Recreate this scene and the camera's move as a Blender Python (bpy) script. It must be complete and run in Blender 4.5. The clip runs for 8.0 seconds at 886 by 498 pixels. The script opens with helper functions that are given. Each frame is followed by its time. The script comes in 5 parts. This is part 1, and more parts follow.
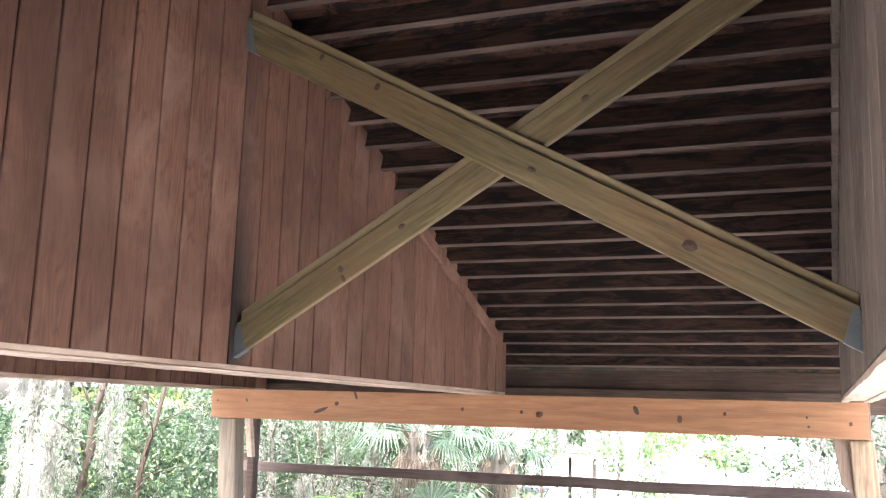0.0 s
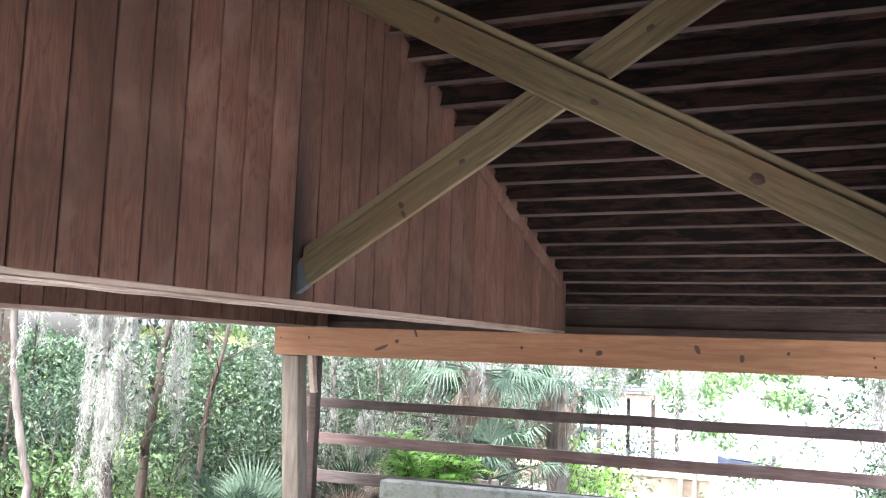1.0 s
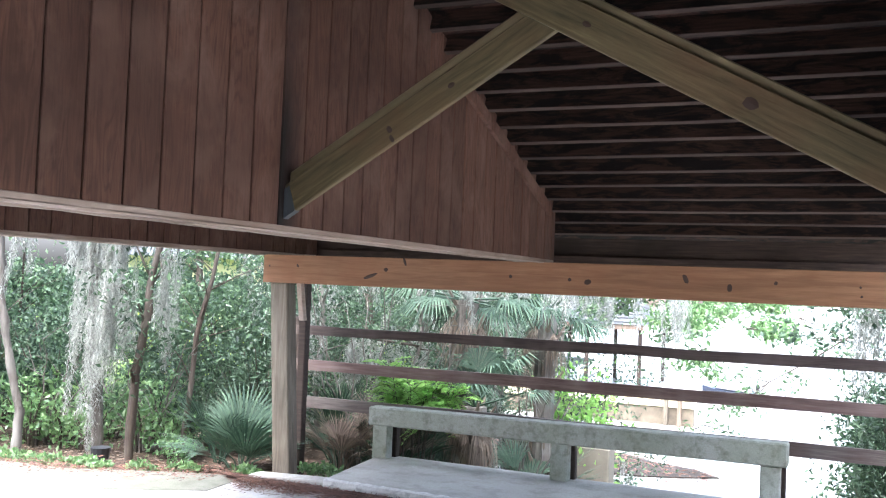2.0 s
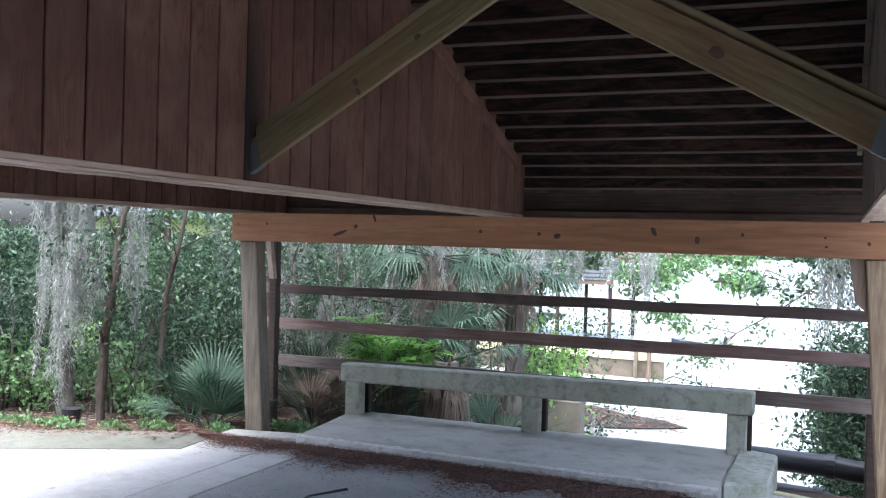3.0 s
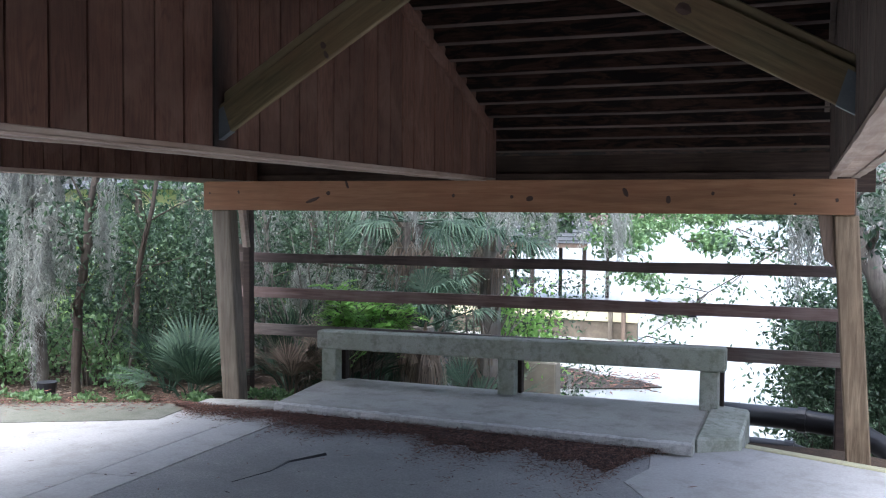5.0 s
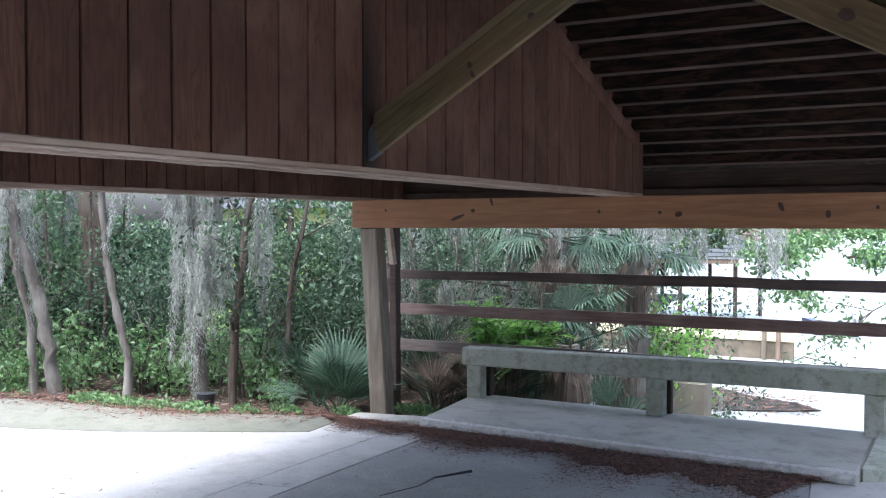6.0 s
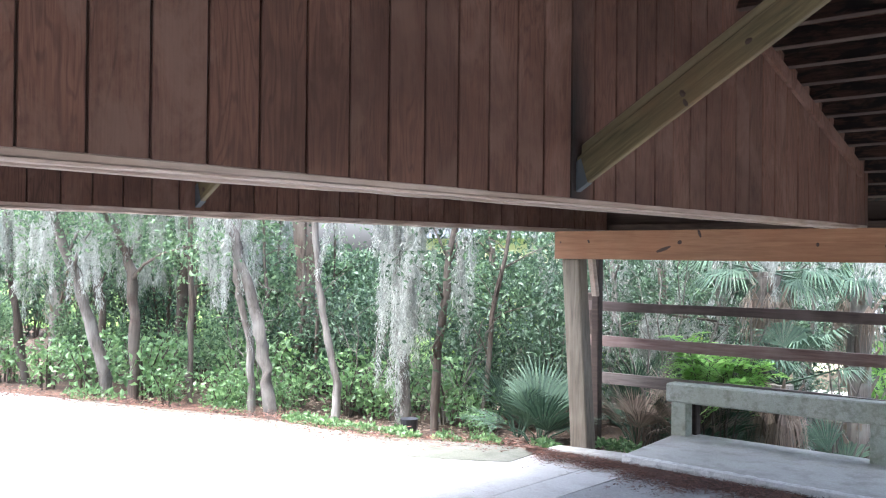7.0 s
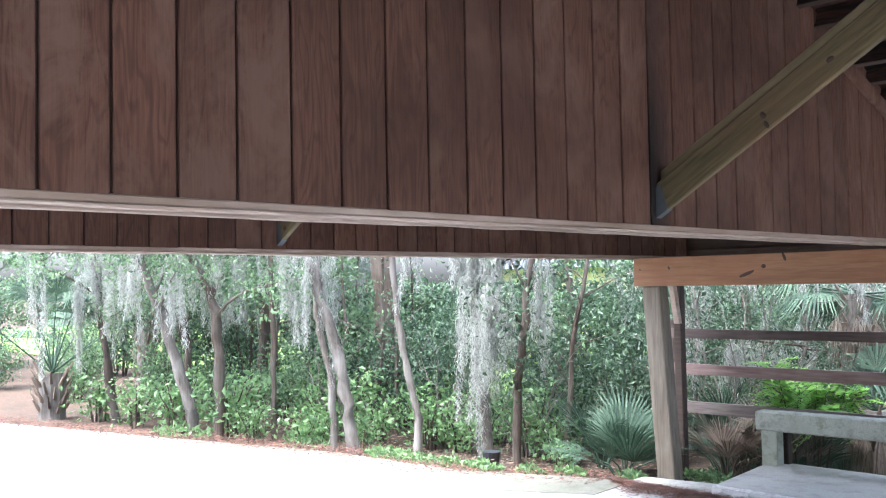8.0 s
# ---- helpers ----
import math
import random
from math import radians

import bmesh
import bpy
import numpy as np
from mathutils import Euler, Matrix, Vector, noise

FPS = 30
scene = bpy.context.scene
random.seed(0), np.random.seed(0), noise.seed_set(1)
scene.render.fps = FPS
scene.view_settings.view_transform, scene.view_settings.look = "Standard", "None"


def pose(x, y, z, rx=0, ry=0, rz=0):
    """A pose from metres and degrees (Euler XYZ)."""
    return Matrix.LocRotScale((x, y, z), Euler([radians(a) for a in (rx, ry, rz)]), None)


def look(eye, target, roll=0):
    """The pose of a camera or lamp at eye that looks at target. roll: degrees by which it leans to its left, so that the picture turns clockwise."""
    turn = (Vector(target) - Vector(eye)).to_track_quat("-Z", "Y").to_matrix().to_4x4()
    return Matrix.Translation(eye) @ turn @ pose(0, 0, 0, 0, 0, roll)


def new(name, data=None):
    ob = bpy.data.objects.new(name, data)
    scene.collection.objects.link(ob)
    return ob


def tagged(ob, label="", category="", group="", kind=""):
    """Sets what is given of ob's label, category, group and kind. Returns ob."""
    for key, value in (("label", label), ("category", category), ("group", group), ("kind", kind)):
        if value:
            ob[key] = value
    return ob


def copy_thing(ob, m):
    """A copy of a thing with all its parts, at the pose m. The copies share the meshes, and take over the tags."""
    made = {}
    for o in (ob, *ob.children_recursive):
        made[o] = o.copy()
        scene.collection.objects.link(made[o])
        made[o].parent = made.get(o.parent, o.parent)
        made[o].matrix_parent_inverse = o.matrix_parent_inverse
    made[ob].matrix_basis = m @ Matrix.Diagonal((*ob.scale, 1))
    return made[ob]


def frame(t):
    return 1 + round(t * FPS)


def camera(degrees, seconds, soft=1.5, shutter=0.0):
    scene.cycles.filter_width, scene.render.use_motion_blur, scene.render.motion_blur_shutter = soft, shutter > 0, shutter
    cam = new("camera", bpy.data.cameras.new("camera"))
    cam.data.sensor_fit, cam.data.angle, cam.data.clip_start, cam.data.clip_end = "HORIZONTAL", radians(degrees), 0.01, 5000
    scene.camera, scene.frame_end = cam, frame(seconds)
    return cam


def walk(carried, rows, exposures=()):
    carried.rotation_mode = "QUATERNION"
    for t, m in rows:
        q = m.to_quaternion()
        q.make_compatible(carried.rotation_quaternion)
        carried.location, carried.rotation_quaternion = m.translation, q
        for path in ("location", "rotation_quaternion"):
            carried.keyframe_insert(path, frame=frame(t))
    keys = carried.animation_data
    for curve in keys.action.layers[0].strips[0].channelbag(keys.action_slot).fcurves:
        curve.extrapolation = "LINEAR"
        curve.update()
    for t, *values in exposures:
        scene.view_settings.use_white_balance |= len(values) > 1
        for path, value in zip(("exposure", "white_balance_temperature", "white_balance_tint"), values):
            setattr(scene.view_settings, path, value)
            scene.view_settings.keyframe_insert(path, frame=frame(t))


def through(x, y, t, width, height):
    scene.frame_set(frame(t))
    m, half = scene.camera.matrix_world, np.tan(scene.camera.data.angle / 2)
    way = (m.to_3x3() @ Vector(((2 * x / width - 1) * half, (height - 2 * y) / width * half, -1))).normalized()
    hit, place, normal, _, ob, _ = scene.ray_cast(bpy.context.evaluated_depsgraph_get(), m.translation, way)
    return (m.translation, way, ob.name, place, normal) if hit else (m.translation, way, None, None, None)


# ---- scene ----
cam = camera(50.3, 8.0, soft=1.15)
PATH = [
    (0, (0.493, -0.453, 1.898), (-0.235, 1.378, 2.239), 1.7),
    (0.5, (0.483, -0.438, 1.888), (-0.319, 1.373, 2.162), 2.1),
    (1, (0.476, -0.439, 1.87), (-0.368, 1.361, 2.086), 2.1),
    (1.5, (0.466, -0.42, 1.857), (-0.38, 1.387, 1.993), 2.4),
    (3, (0.478, -0.393, 1.824), (-0.288, 1.454, 1.81), 1.6),
    (3.5, (0.485, -0.394, 1.813), (-0.249, 1.465, 1.759), 1.1),
    (4, (0.487, -0.391, 1.809), (-0.22, 1.478, 1.73), 0.6),
    (5.5, (0.494, -0.402, 1.801), (-0.239, 1.457, 1.717), 0.1),
    (6, (0.471, -0.394, 1.811), (-0.517, 1.344, 1.761), -0.0),
    (6.5, (0.446, -0.398, 1.814), (-0.761, 1.197, 1.795), 0.1),
    (7, (0.43, -0.41, 1.815), (-0.897, 1.085, 1.827), 0.6),
    (7.5, (0.426, -0.426, 1.821), (-0.965, 1.01, 1.867), -0.2),
    (8, (0.419, -0.436, 1.817), (-1.022, 0.95, 1.897), -1.0),
]
walk(cam, [(t, look(eye, target, roll)) for t, eye, target, roll in PATH],
     [(0.0, 4.45, 6510, 18), (1.0, 3.86, 6090, 17), (1.5, 3.69, 5940, 13), (3.0, 2.55, 5590, 13), (4.0, 2.18, 5590, 13), (5.5, 2.03, 5590, 13), (6.0, 2.39, 5580, 13), (6.5, 3.09, 5630, 13), (7.0, 3.29, 5690, 13), (8.0, 3.34, 5630, 13)])

# ---------------------------------------------------------------- light
world = bpy.data.worlds.new("sky")
scene.world = world
world.use_nodes = True
_w = world.node_tree
_sky = _w.nodes.new("ShaderNodeTexSky")
_sky.sky_type = "NISHITA"
_sky.sun_disc = False
_sky.sun_elevation, _sky.sun_rotation = radians(66), radians(188)
_sky.air_density, _sky.dust_density, _sky.ozone_density = 1.0, 6.0, 1.0
_bg = _w.nodes["Background"]
_bg.inputs["Strength"].default_value = 0.15
_haze = _w.nodes.new("ShaderNodeHueSaturation")
_haze.inputs["Saturation"].default_value = 0.6
_w.links.new(_sky.outputs[0], _haze.inputs["Color"])
_w.links.new(_haze.outputs[0], _bg.inputs[0])

sun = new("sun", bpy.data.lights.new("sun", "SUN"))
sun.data.energy, sun.data.angle, sun.data.color = 1.0, radians(40), (1.0, 0.96, 0.9)
_dir = Vector((math.sin(radians(188)) * math.cos(radians(66)), math.cos(radians(188)) * math.cos(radians(66)), math.sin(radians(66))))
sun.matrix_world = look(tuple(_dir * 40), (0, 0, 0))


# ---------------------------------------------------------------- materials
def start(name):
    m = bpy.data.materials.new(name)
    m.use_nodes = True
    nt = m.node_tree
    return m, nt, nt.nodes["Principled BSDF"]


def node(nt, kind, **values):
    n = nt.nodes.new(kind)
    for key, value in values.items():
        n.inputs[key.replace("_", " ")].default_value = value
    return n


def mix(nt, fac, a, b, blend="MIX"):
    n = nt.nodes.new("ShaderNodeMix")
    n.data_type, n.blend_type = "RGBA", blend
    for sock, v in ((n.inputs[0], fac), (n.inputs[6], a), (n.inputs[7], b)):
        if isinstance(v, bpy.types.NodeSocket):
            nt.links.new(v, sock)
        else:
            sock.default_value = v if not isinstance(v, tuple) else (*v[:3], 1)
    return n.outputs[2]


def ramp(nt, src, lo, hi, a=0.0, b=1.0):
    n = nt.nodes.new("ShaderNodeMapRange")
    nt.links.new(src, n.inputs[0])
    for i, v in ((1, lo), (2, hi), (3, a), (4, b)):
        n.inputs[i].default_value = v
    return n.outputs[0]


def coords(nt, scale, shift=True):
    tc = nt.nodes.new("ShaderNodeTexCoord")
    mp = nt.nodes.new("ShaderNodeMapping")
    mp.inputs["Scale"].default_value = scale
    nt.links.new(tc.outputs["Object"], mp.inputs[0])
    if shift:
        oi = nt.nodes.new("ShaderNodeObjectInfo")
        mul = nt.nodes.new("ShaderNodeMath")
        mul.operation = "MULTIPLY"
        mul.inputs[1].default_value = 37.0
        nt.links.new(oi.outputs["Random"], mul.inputs[0])
        nt.links.new(mul.outputs[0], mp.inputs["Location"])
    return mp.outputs[0]


def noise_tex(nt, vec, scale, detail=4, rough=0.55, distort=0.0):
    n = nt.nodes.new("ShaderNodeTexNoise")
    n.inputs["Scale"].default_value, n.inputs["Detail"].default_value = scale, detail
    n.inputs["Roughness"].default_value, n.inputs["Distortion"].default_value = rough, distort
    nt.links.new(vec, n.inputs["Vector"])
    return n.outputs[0]


def bump(nt, bsdf, height, strength, distance=0.01):
    n = nt.nodes.new("ShaderNodeBump")
    n.inputs["Strength"].default_value, n.inputs["Distance"].default_value = strength, distance
    nt.links.new(height, n.inputs["Height"])
    nt.links.new(n.outputs[0], bsdf.inputs["Normal"])


def wood(name, dark, light, grain, rough=0.75, stain=None, amount=0.5, vary=0.25, relief=0.35):
    """Sawn timber; grain: the axis along which the fibres run."""
    m, nt, b = start(name)
    sc = [14.0, 14.0, 14.0]
    sc["xyz".index(grain)] = 0.9
    fine = noise_tex(nt, coords(nt, sc), 3.0, 6, 0.65, 0.6)
    big = noise_tex(nt, coords(nt, (1, 1, 1)), 1.7, 3, 0.6)
    mid = noise_tex(nt, coords(nt, [0.35 * c for c in sc]), 2.2, 5, 0.65, 1.2)
    col = mix(nt, ramp(nt, fine, 0.3, 0.7), dark, light)
    col = mix(nt, ramp(nt, mid, 0.35, 0.7, 0.0, 0.55), col, tuple(0.55 * c for c in dark))
    if stain:
        col = mix(nt, ramp(nt, big, 0.45, 0.72, 0.0, amount), col, stain)
    oi = nt.nodes.new("ShaderNodeObjectInfo")
    shade = ramp(nt, oi.outputs["Random"], 0, 1, 1 - vary, 1 + vary * 0.4)
    g = nt.nodes.new("ShaderNodeVectorMath")
    g.operation = "SCALE"
    nt.links.new(col, g.inputs[0])
    nt.links.new(shade, g.inputs["Scale"])
    nt.links.new(g.outputs[0], b.inputs["Base Color"])
    nt.links.new(ramp(nt, big, 0.2, 0.8, rough - 0.1, rough + 0.12), b.inputs["Roughness"])
    b.inputs["Specular IOR Level"].default_value = 0.3
    bump(nt, b, fine, relief, 0.006)
    return m


def ground_mat(name, a, b_col, spot, scale=1.0, rough=0.9, relief=0.4, fine_scale=40, speck=0.5):
    m, nt, b = start(name)
    v = coords(nt, (scale,) * 3, False)
    big, mid = noise_tex(nt, v, 0.6, 5, 0.65), noise_tex(nt, v, 3.5, 6, 0.7)
    fine = noise_tex(nt, v, fine_scale, 4, 0.7)
    col = mix(nt, ramp(nt, big, 0.35, 0.65), a, b_col)
    col = mix(nt, ramp(nt, mid, 0.48, 0.68, 0, 0.75), col, spot)
    col = mix(nt, ramp(nt, fine, 0.35, 0.65, 0, speck), col, tuple(0.45 * c for c in a))
    nt.links.new(col, b.inputs["Base Color"])
    b.inputs["Roughness"].default_value = rough
    b.inputs["Specular IOR Level"].default_value = 0.25
    bump(nt, b, fine, relief, 0.01)
    return m


def leaf_mat(name, lo, hi, rough=0.5, through=0.25):
    m, nt, b = start(name)
    geo = nt.nodes.new("ShaderNodeNewGeometry")
    col = mix(nt, geo.outputs["Random Per Island"], lo, hi)
    nt.links.new(col, b.inputs["Base Color"])
    b.inputs["Roughness"].default_value = rough
    tr = nt.nodes.new("ShaderNodeBsdfTranslucent")
    nt.links.new(col, tr.inputs[0])
    mx = nt.nodes.new("ShaderNodeMixShader")
    mx.inputs[0].default_value = through
    out = nt.nodes["Material Output"]
    nt.links.new(b.outputs[0], mx.inputs[1])
    nt.links.new(tr.outputs[0], mx.inputs[2])
    nt.links.new(mx.outputs[0], out.inputs[0])
    return m


def plain(name, col, rough=0.5, metal=0.0, vary=0.3, scale=6.0):
    m, nt, b = start(name)
    n = noise_tex(nt, coords(nt, (1, 1, 1)), scale, 4, 0.6)
    nt.links.new(mix(nt, ramp(nt, n, 0.3, 0.7), tuple(c * (1 - vary) for c in col), col), b.inputs["Base Color"])
    nt.links.new(ramp(nt, n, 0.3, 0.7, rough, min(1, rough + 0.15)), b.inputs["Roughness"])
    b.inputs["Metallic"].default_value = metal
    return m


def siding(name, dark, light, pale, rough=0.82, vary=0.22):
    """Painted plywood boards: arched grain showing through, pale worn patches and dark drips."""
    m, nt, b = start(name)
    arch = noise_tex(nt, coords(nt, (5.5, 5.5, 0.75)), 2.0, 2, 0.5, 0.5)
    wv = nt.nodes.new("ShaderNodeMath")
    wv.operation = "MULTIPLY"
    wv.inputs[1].default_value = 52.0
    nt.links.new(arch, wv.inputs[0])
    sn = nt.nodes.new("ShaderNodeMath")
    sn.operation = "SINE"
    nt.links.new(wv.outputs[0], sn.inputs[0])
    fine = noise_tex(nt, coords(nt, (55, 55, 2.2)), 2.0, 5, 0.7, 0.4)
    blot = noise_tex(nt, coords(nt, (1, 1, 0.55)), 3.2, 6, 0.68, 0.5)
    big = noise_tex(nt, coords(nt, (1, 0.7, 1), False), 1.1, 4, 0.6)
    drip = noise_tex(nt, coords(nt, (9, 9, 0.7)), 2.4, 5, 0.7)
    col = mix(nt, ramp(nt, fine, 0.3, 0.7), dark, light)
    col = mix(nt, ramp(nt, sn.outputs[0], 0.1, 1.0, 0.0, 0.48), col, tuple(0.6 * c for c in dark))
    col = mix(nt, ramp(nt, blot, 0.48, 0.62, 0.0, 0.85), col, pale)
    col = mix(nt, ramp(nt, big, 0.46, 0.62, 0.0, 0.6), col, tuple(0.62 * c for c in dark))
    col = mix(nt, ramp(nt, drip, 0.62, 0.76, 0.0, 0.6), col, tuple(0.45 * c for c in dark))
    oi = nt.nodes.new("ShaderNodeObjectInfo")
    g = nt.nodes.new("ShaderNodeVectorMath")
    g.operation = "SCALE"
    nt.links.new(col, g.inputs[0])
    nt.links.new(ramp(nt, oi.outputs["Random"], 0, 1, 1 - vary, 1 + vary * 0.6), g.inputs["Scale"])
    nt.links.new(g.outputs[0], b.inputs["Base Color"])
    nt.links.new(ramp(nt, blot, 0.3, 0.7, rough - 0.12, rough + 0.1), b.inputs["Roughness"])
    b.inputs["Specular IOR Level"].default_value = 0.3
    bump(nt, b, fine, 0.4, 0.005)
    return m


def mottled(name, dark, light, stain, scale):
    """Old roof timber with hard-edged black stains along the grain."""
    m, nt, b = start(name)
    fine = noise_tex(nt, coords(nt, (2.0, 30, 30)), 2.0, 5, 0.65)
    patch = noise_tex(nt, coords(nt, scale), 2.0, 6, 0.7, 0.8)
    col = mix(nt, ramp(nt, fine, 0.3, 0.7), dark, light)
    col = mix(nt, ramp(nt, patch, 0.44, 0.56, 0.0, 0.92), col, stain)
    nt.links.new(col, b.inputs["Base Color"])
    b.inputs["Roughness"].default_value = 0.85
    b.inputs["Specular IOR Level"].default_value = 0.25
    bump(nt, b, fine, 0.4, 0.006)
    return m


SIDING = siding("red_brown_siding", (0.078, 0.036, 0.024), (0.142, 0.071, 0.047), (0.162, 0.098, 0.073))
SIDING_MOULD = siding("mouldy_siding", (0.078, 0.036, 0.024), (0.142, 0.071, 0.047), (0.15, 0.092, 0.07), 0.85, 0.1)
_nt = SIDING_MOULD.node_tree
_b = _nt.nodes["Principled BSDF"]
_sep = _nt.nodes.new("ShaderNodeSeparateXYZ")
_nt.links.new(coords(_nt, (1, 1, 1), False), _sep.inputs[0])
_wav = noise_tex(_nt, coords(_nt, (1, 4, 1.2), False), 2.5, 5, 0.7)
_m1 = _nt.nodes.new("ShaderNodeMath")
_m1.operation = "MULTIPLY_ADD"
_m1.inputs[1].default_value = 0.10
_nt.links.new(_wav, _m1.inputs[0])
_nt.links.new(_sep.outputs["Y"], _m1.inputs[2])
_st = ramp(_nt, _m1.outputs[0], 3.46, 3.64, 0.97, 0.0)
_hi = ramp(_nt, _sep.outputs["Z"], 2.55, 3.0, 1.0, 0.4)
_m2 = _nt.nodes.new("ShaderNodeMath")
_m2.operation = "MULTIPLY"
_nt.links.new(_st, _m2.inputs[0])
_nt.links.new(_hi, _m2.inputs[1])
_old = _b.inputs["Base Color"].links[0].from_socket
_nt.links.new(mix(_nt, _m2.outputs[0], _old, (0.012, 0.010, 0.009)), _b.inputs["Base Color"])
SIDING_GREY = siding("weathered_siding", (0.074, 0.055, 0.044), (0.135, 0.105, 0.086), (0.17, 0.14, 0.115), 0.85, 0.12)
GROOVE = wood("groove_backing", (0.030, 0.018, 0.014), (0.05, 0.03, 0.022), "z", 0.9)
# Made paler: light bounced up on the bottom boards is in the colour.
TRIM = wood("pale_bottom_trim", (0.40, 0.31, 0.25), (0.60, 0.50, 0.42), "y", 0.75, (0.25, 0.17, 0.12), 0.7)
TREATED = wood("treated_pine", (0.060, 0.047, 0.021), (0.188, 0.151, 0.076), "x", 0.65, (0.115, 0.062, 0.03), 0.6, 0.08)
TREATED_EDGE = wood("treated_pine_edge", (0.156, 0.127, 0.066), (0.246, 0.205, 0.119), "x", 0.65, (0.2, 0.14, 0.08), 0.5, 0.08)
KNOT = plain("knot_wood", (0.045, 0.02, 0.011), 0.6)
BEAM = wood("orange_pine_beam", (0.221, 0.106, 0.051), (0.332, 0.178, 0.093), "x", 0.6, (0.23, 0.10, 0.05), 0.6, 0.1)
OLDPOST = wood("grey_post", (0.13, 0.108, 0.08), (0.28, 0.24, 0.185), "z", 0.85, (0.11, 0.085, 0.06), 0.6, 0.2, 0.6)
BROWNPOST = wood("brown_post", (0.11, 0.078, 0.056), (0.25, 0.185, 0.14), "z", 0.85, (0.09, 0.068, 0.052), 0.75, 0.1, 0.6)
PALEPOST = wood("sun_bleached_post", (0.13, 0.093, 0.058), (0.40, 0.305, 0.205), "z", 0.85, (0.12, 0.082, 0.052), 0.7, 0.1, 1.0)
RAIL_PINK = wood("pinkish_rail", (0.11, 0.062, 0.052), (0.24, 0.175, 0.155), "x", 0.85, (0.30, 0.24, 0.22), 0.5)
RAIL_PALE = wood("pale_rail", (0.13, 0.10, 0.09), (0.29, 0.255, 0.225), "x", 0.85, (0.10, 0.05, 0.042), 0.6)
RAIL = wood("weathered_rail", (0.06, 0.044, 0.038), (0.14, 0.105, 0.094), "x", 0.85, (0.22, 0.175, 0.16), 0.55)
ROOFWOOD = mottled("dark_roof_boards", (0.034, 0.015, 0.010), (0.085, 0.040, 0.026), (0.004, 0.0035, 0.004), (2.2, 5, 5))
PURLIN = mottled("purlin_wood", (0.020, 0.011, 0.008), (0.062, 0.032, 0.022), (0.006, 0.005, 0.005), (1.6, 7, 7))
# Paler than the purlin faces: light from the ground is put into it.
PURLIN_EDGE = wood("underlit_purlin_edge", (0.062, 0.041, 0.032), (0.128, 0.09, 0.074), "x", 0.8, (0.05, 0.035, 0.03), 0.85, 0.45)
DARKWOOD = wood("dark_old_timber", (0.034, 0.024, 0.019), (0.075, 0.053, 0.042), "x", 0.85, (0.03, 0.024, 0.02), 0.7)
EAVE = wood("brown_eave_boards", (0.045, 0.030, 0.023), (0.12, 0.082, 0.062), "x", 0.85, (0.03, 0.022, 0.018), 0.8)
STEEL = plain("galvanised_steel", (0.13, 0.15, 0.16), 0.5, 0.6)
CONCRETE = ground_mat("concrete_slab", (0.44, 0.43, 0.385), (0.32, 0.31, 0.275), (0.22, 0.21, 0.17), 1.0, 0.9, 0.6, 45, 0.4)
PALE_EDGE = ground_mat("chipped_concrete", (0.68, 0.67, 0.63), (0.54, 0.53, 0.50), (0.27, 0.265, 0.25), 5.0, 0.92, 0.9, 18)
MOSSY = ground_mat("mossy_concrete", (0.48, 0.49, 0.43), (0.35, 0.37, 0.29), (0.14, 0.16, 0.095), 3.5, 0.92, 0.6, 30)
APRON = ground_mat("dark_apron", (0.20, 0.20, 0.165), (0.15, 0.155, 0.12), (0.10, 0.105, 0.075), 2.0, 0.92, 0.6, 40, 0.4)
ASPHALT = ground_mat("old_asphalt", (0.36, 0.356, 0.35), (0.28, 0.277, 0.27), (0.40, 0.39, 0.37), 1.0, 0.92, 1.0, 60, 0.6)
PAVED = ground_mat("pale_pavement", (0.46, 0.455, 0.435), (0.39, 0.385, 0.365), (0.31, 0.30, 0.27), 1.0, 0.9, 0.4, 40, 0.3)
YELLOW = ground_mat("faded_yellow_paint", (0.55, 0.53, 0.33), (0.45, 0.45, 0.30), (0.33, 0.32, 0.25), 3.0, 0.8)
DUFF = ground_mat("rotted_needles", (0.055, 0.030, 0.023), (0.03, 0.019, 0.015), (0.11, 0.055, 0.038), 7.0, 0.95, 1.0, 22)
LITTER = ground_mat("leaf_litter", (0.085, 0.058, 0.04), (0.055, 0.042, 0.03), (0.13, 0.085, 0.055), 2.0, 0.95, 0.8, 25)
BLACKPIPE = plain("black_plastic", (0.02, 0.021, 0.024), 0.35)
MULCH = leaf_mat("dry_pine_needles", (0.028, 0.016, 0.012), (0.21, 0.105, 0.07), 0.85, 0.0)


# ---------------------------------------------------------------- building helpers
def part(name, bm, material, parent=None, label="", smooth=False):
    me = bpy.data.meshes.new(name)
    bm.to_mesh(me)
    bm.free()
    me.materials.append(material)
    if smooth:
        me.polygons.foreach_set("use_smooth", [True] * len(me.polygons))
    ob = new(name, me)
    if parent:
        ob.parent = parent
    if label:
        ob["label"] = label
    return ob


def raw(name, verts, faces, material, parent=None, label=""):
    me = bpy.data.meshes.new(name)
    me.from_pydata([tuple(v) for v in verts], [], faces)
    me.materials.append(material)
    me.update()
    ob = new(name, me)
    if parent:
        ob.parent = parent
    if label:
        ob["label"] = label
    return ob


def thing(name, label, category, group="", kind=""):
    return tagged(new(name), label, category, group, kind)


BOX = [(0, 3, 2, 1), (4, 5, 6, 7), (0, 1, 5, 4), (1, 2, 6, 5), (2, 3, 7, 6), (3, 0, 4, 7)]


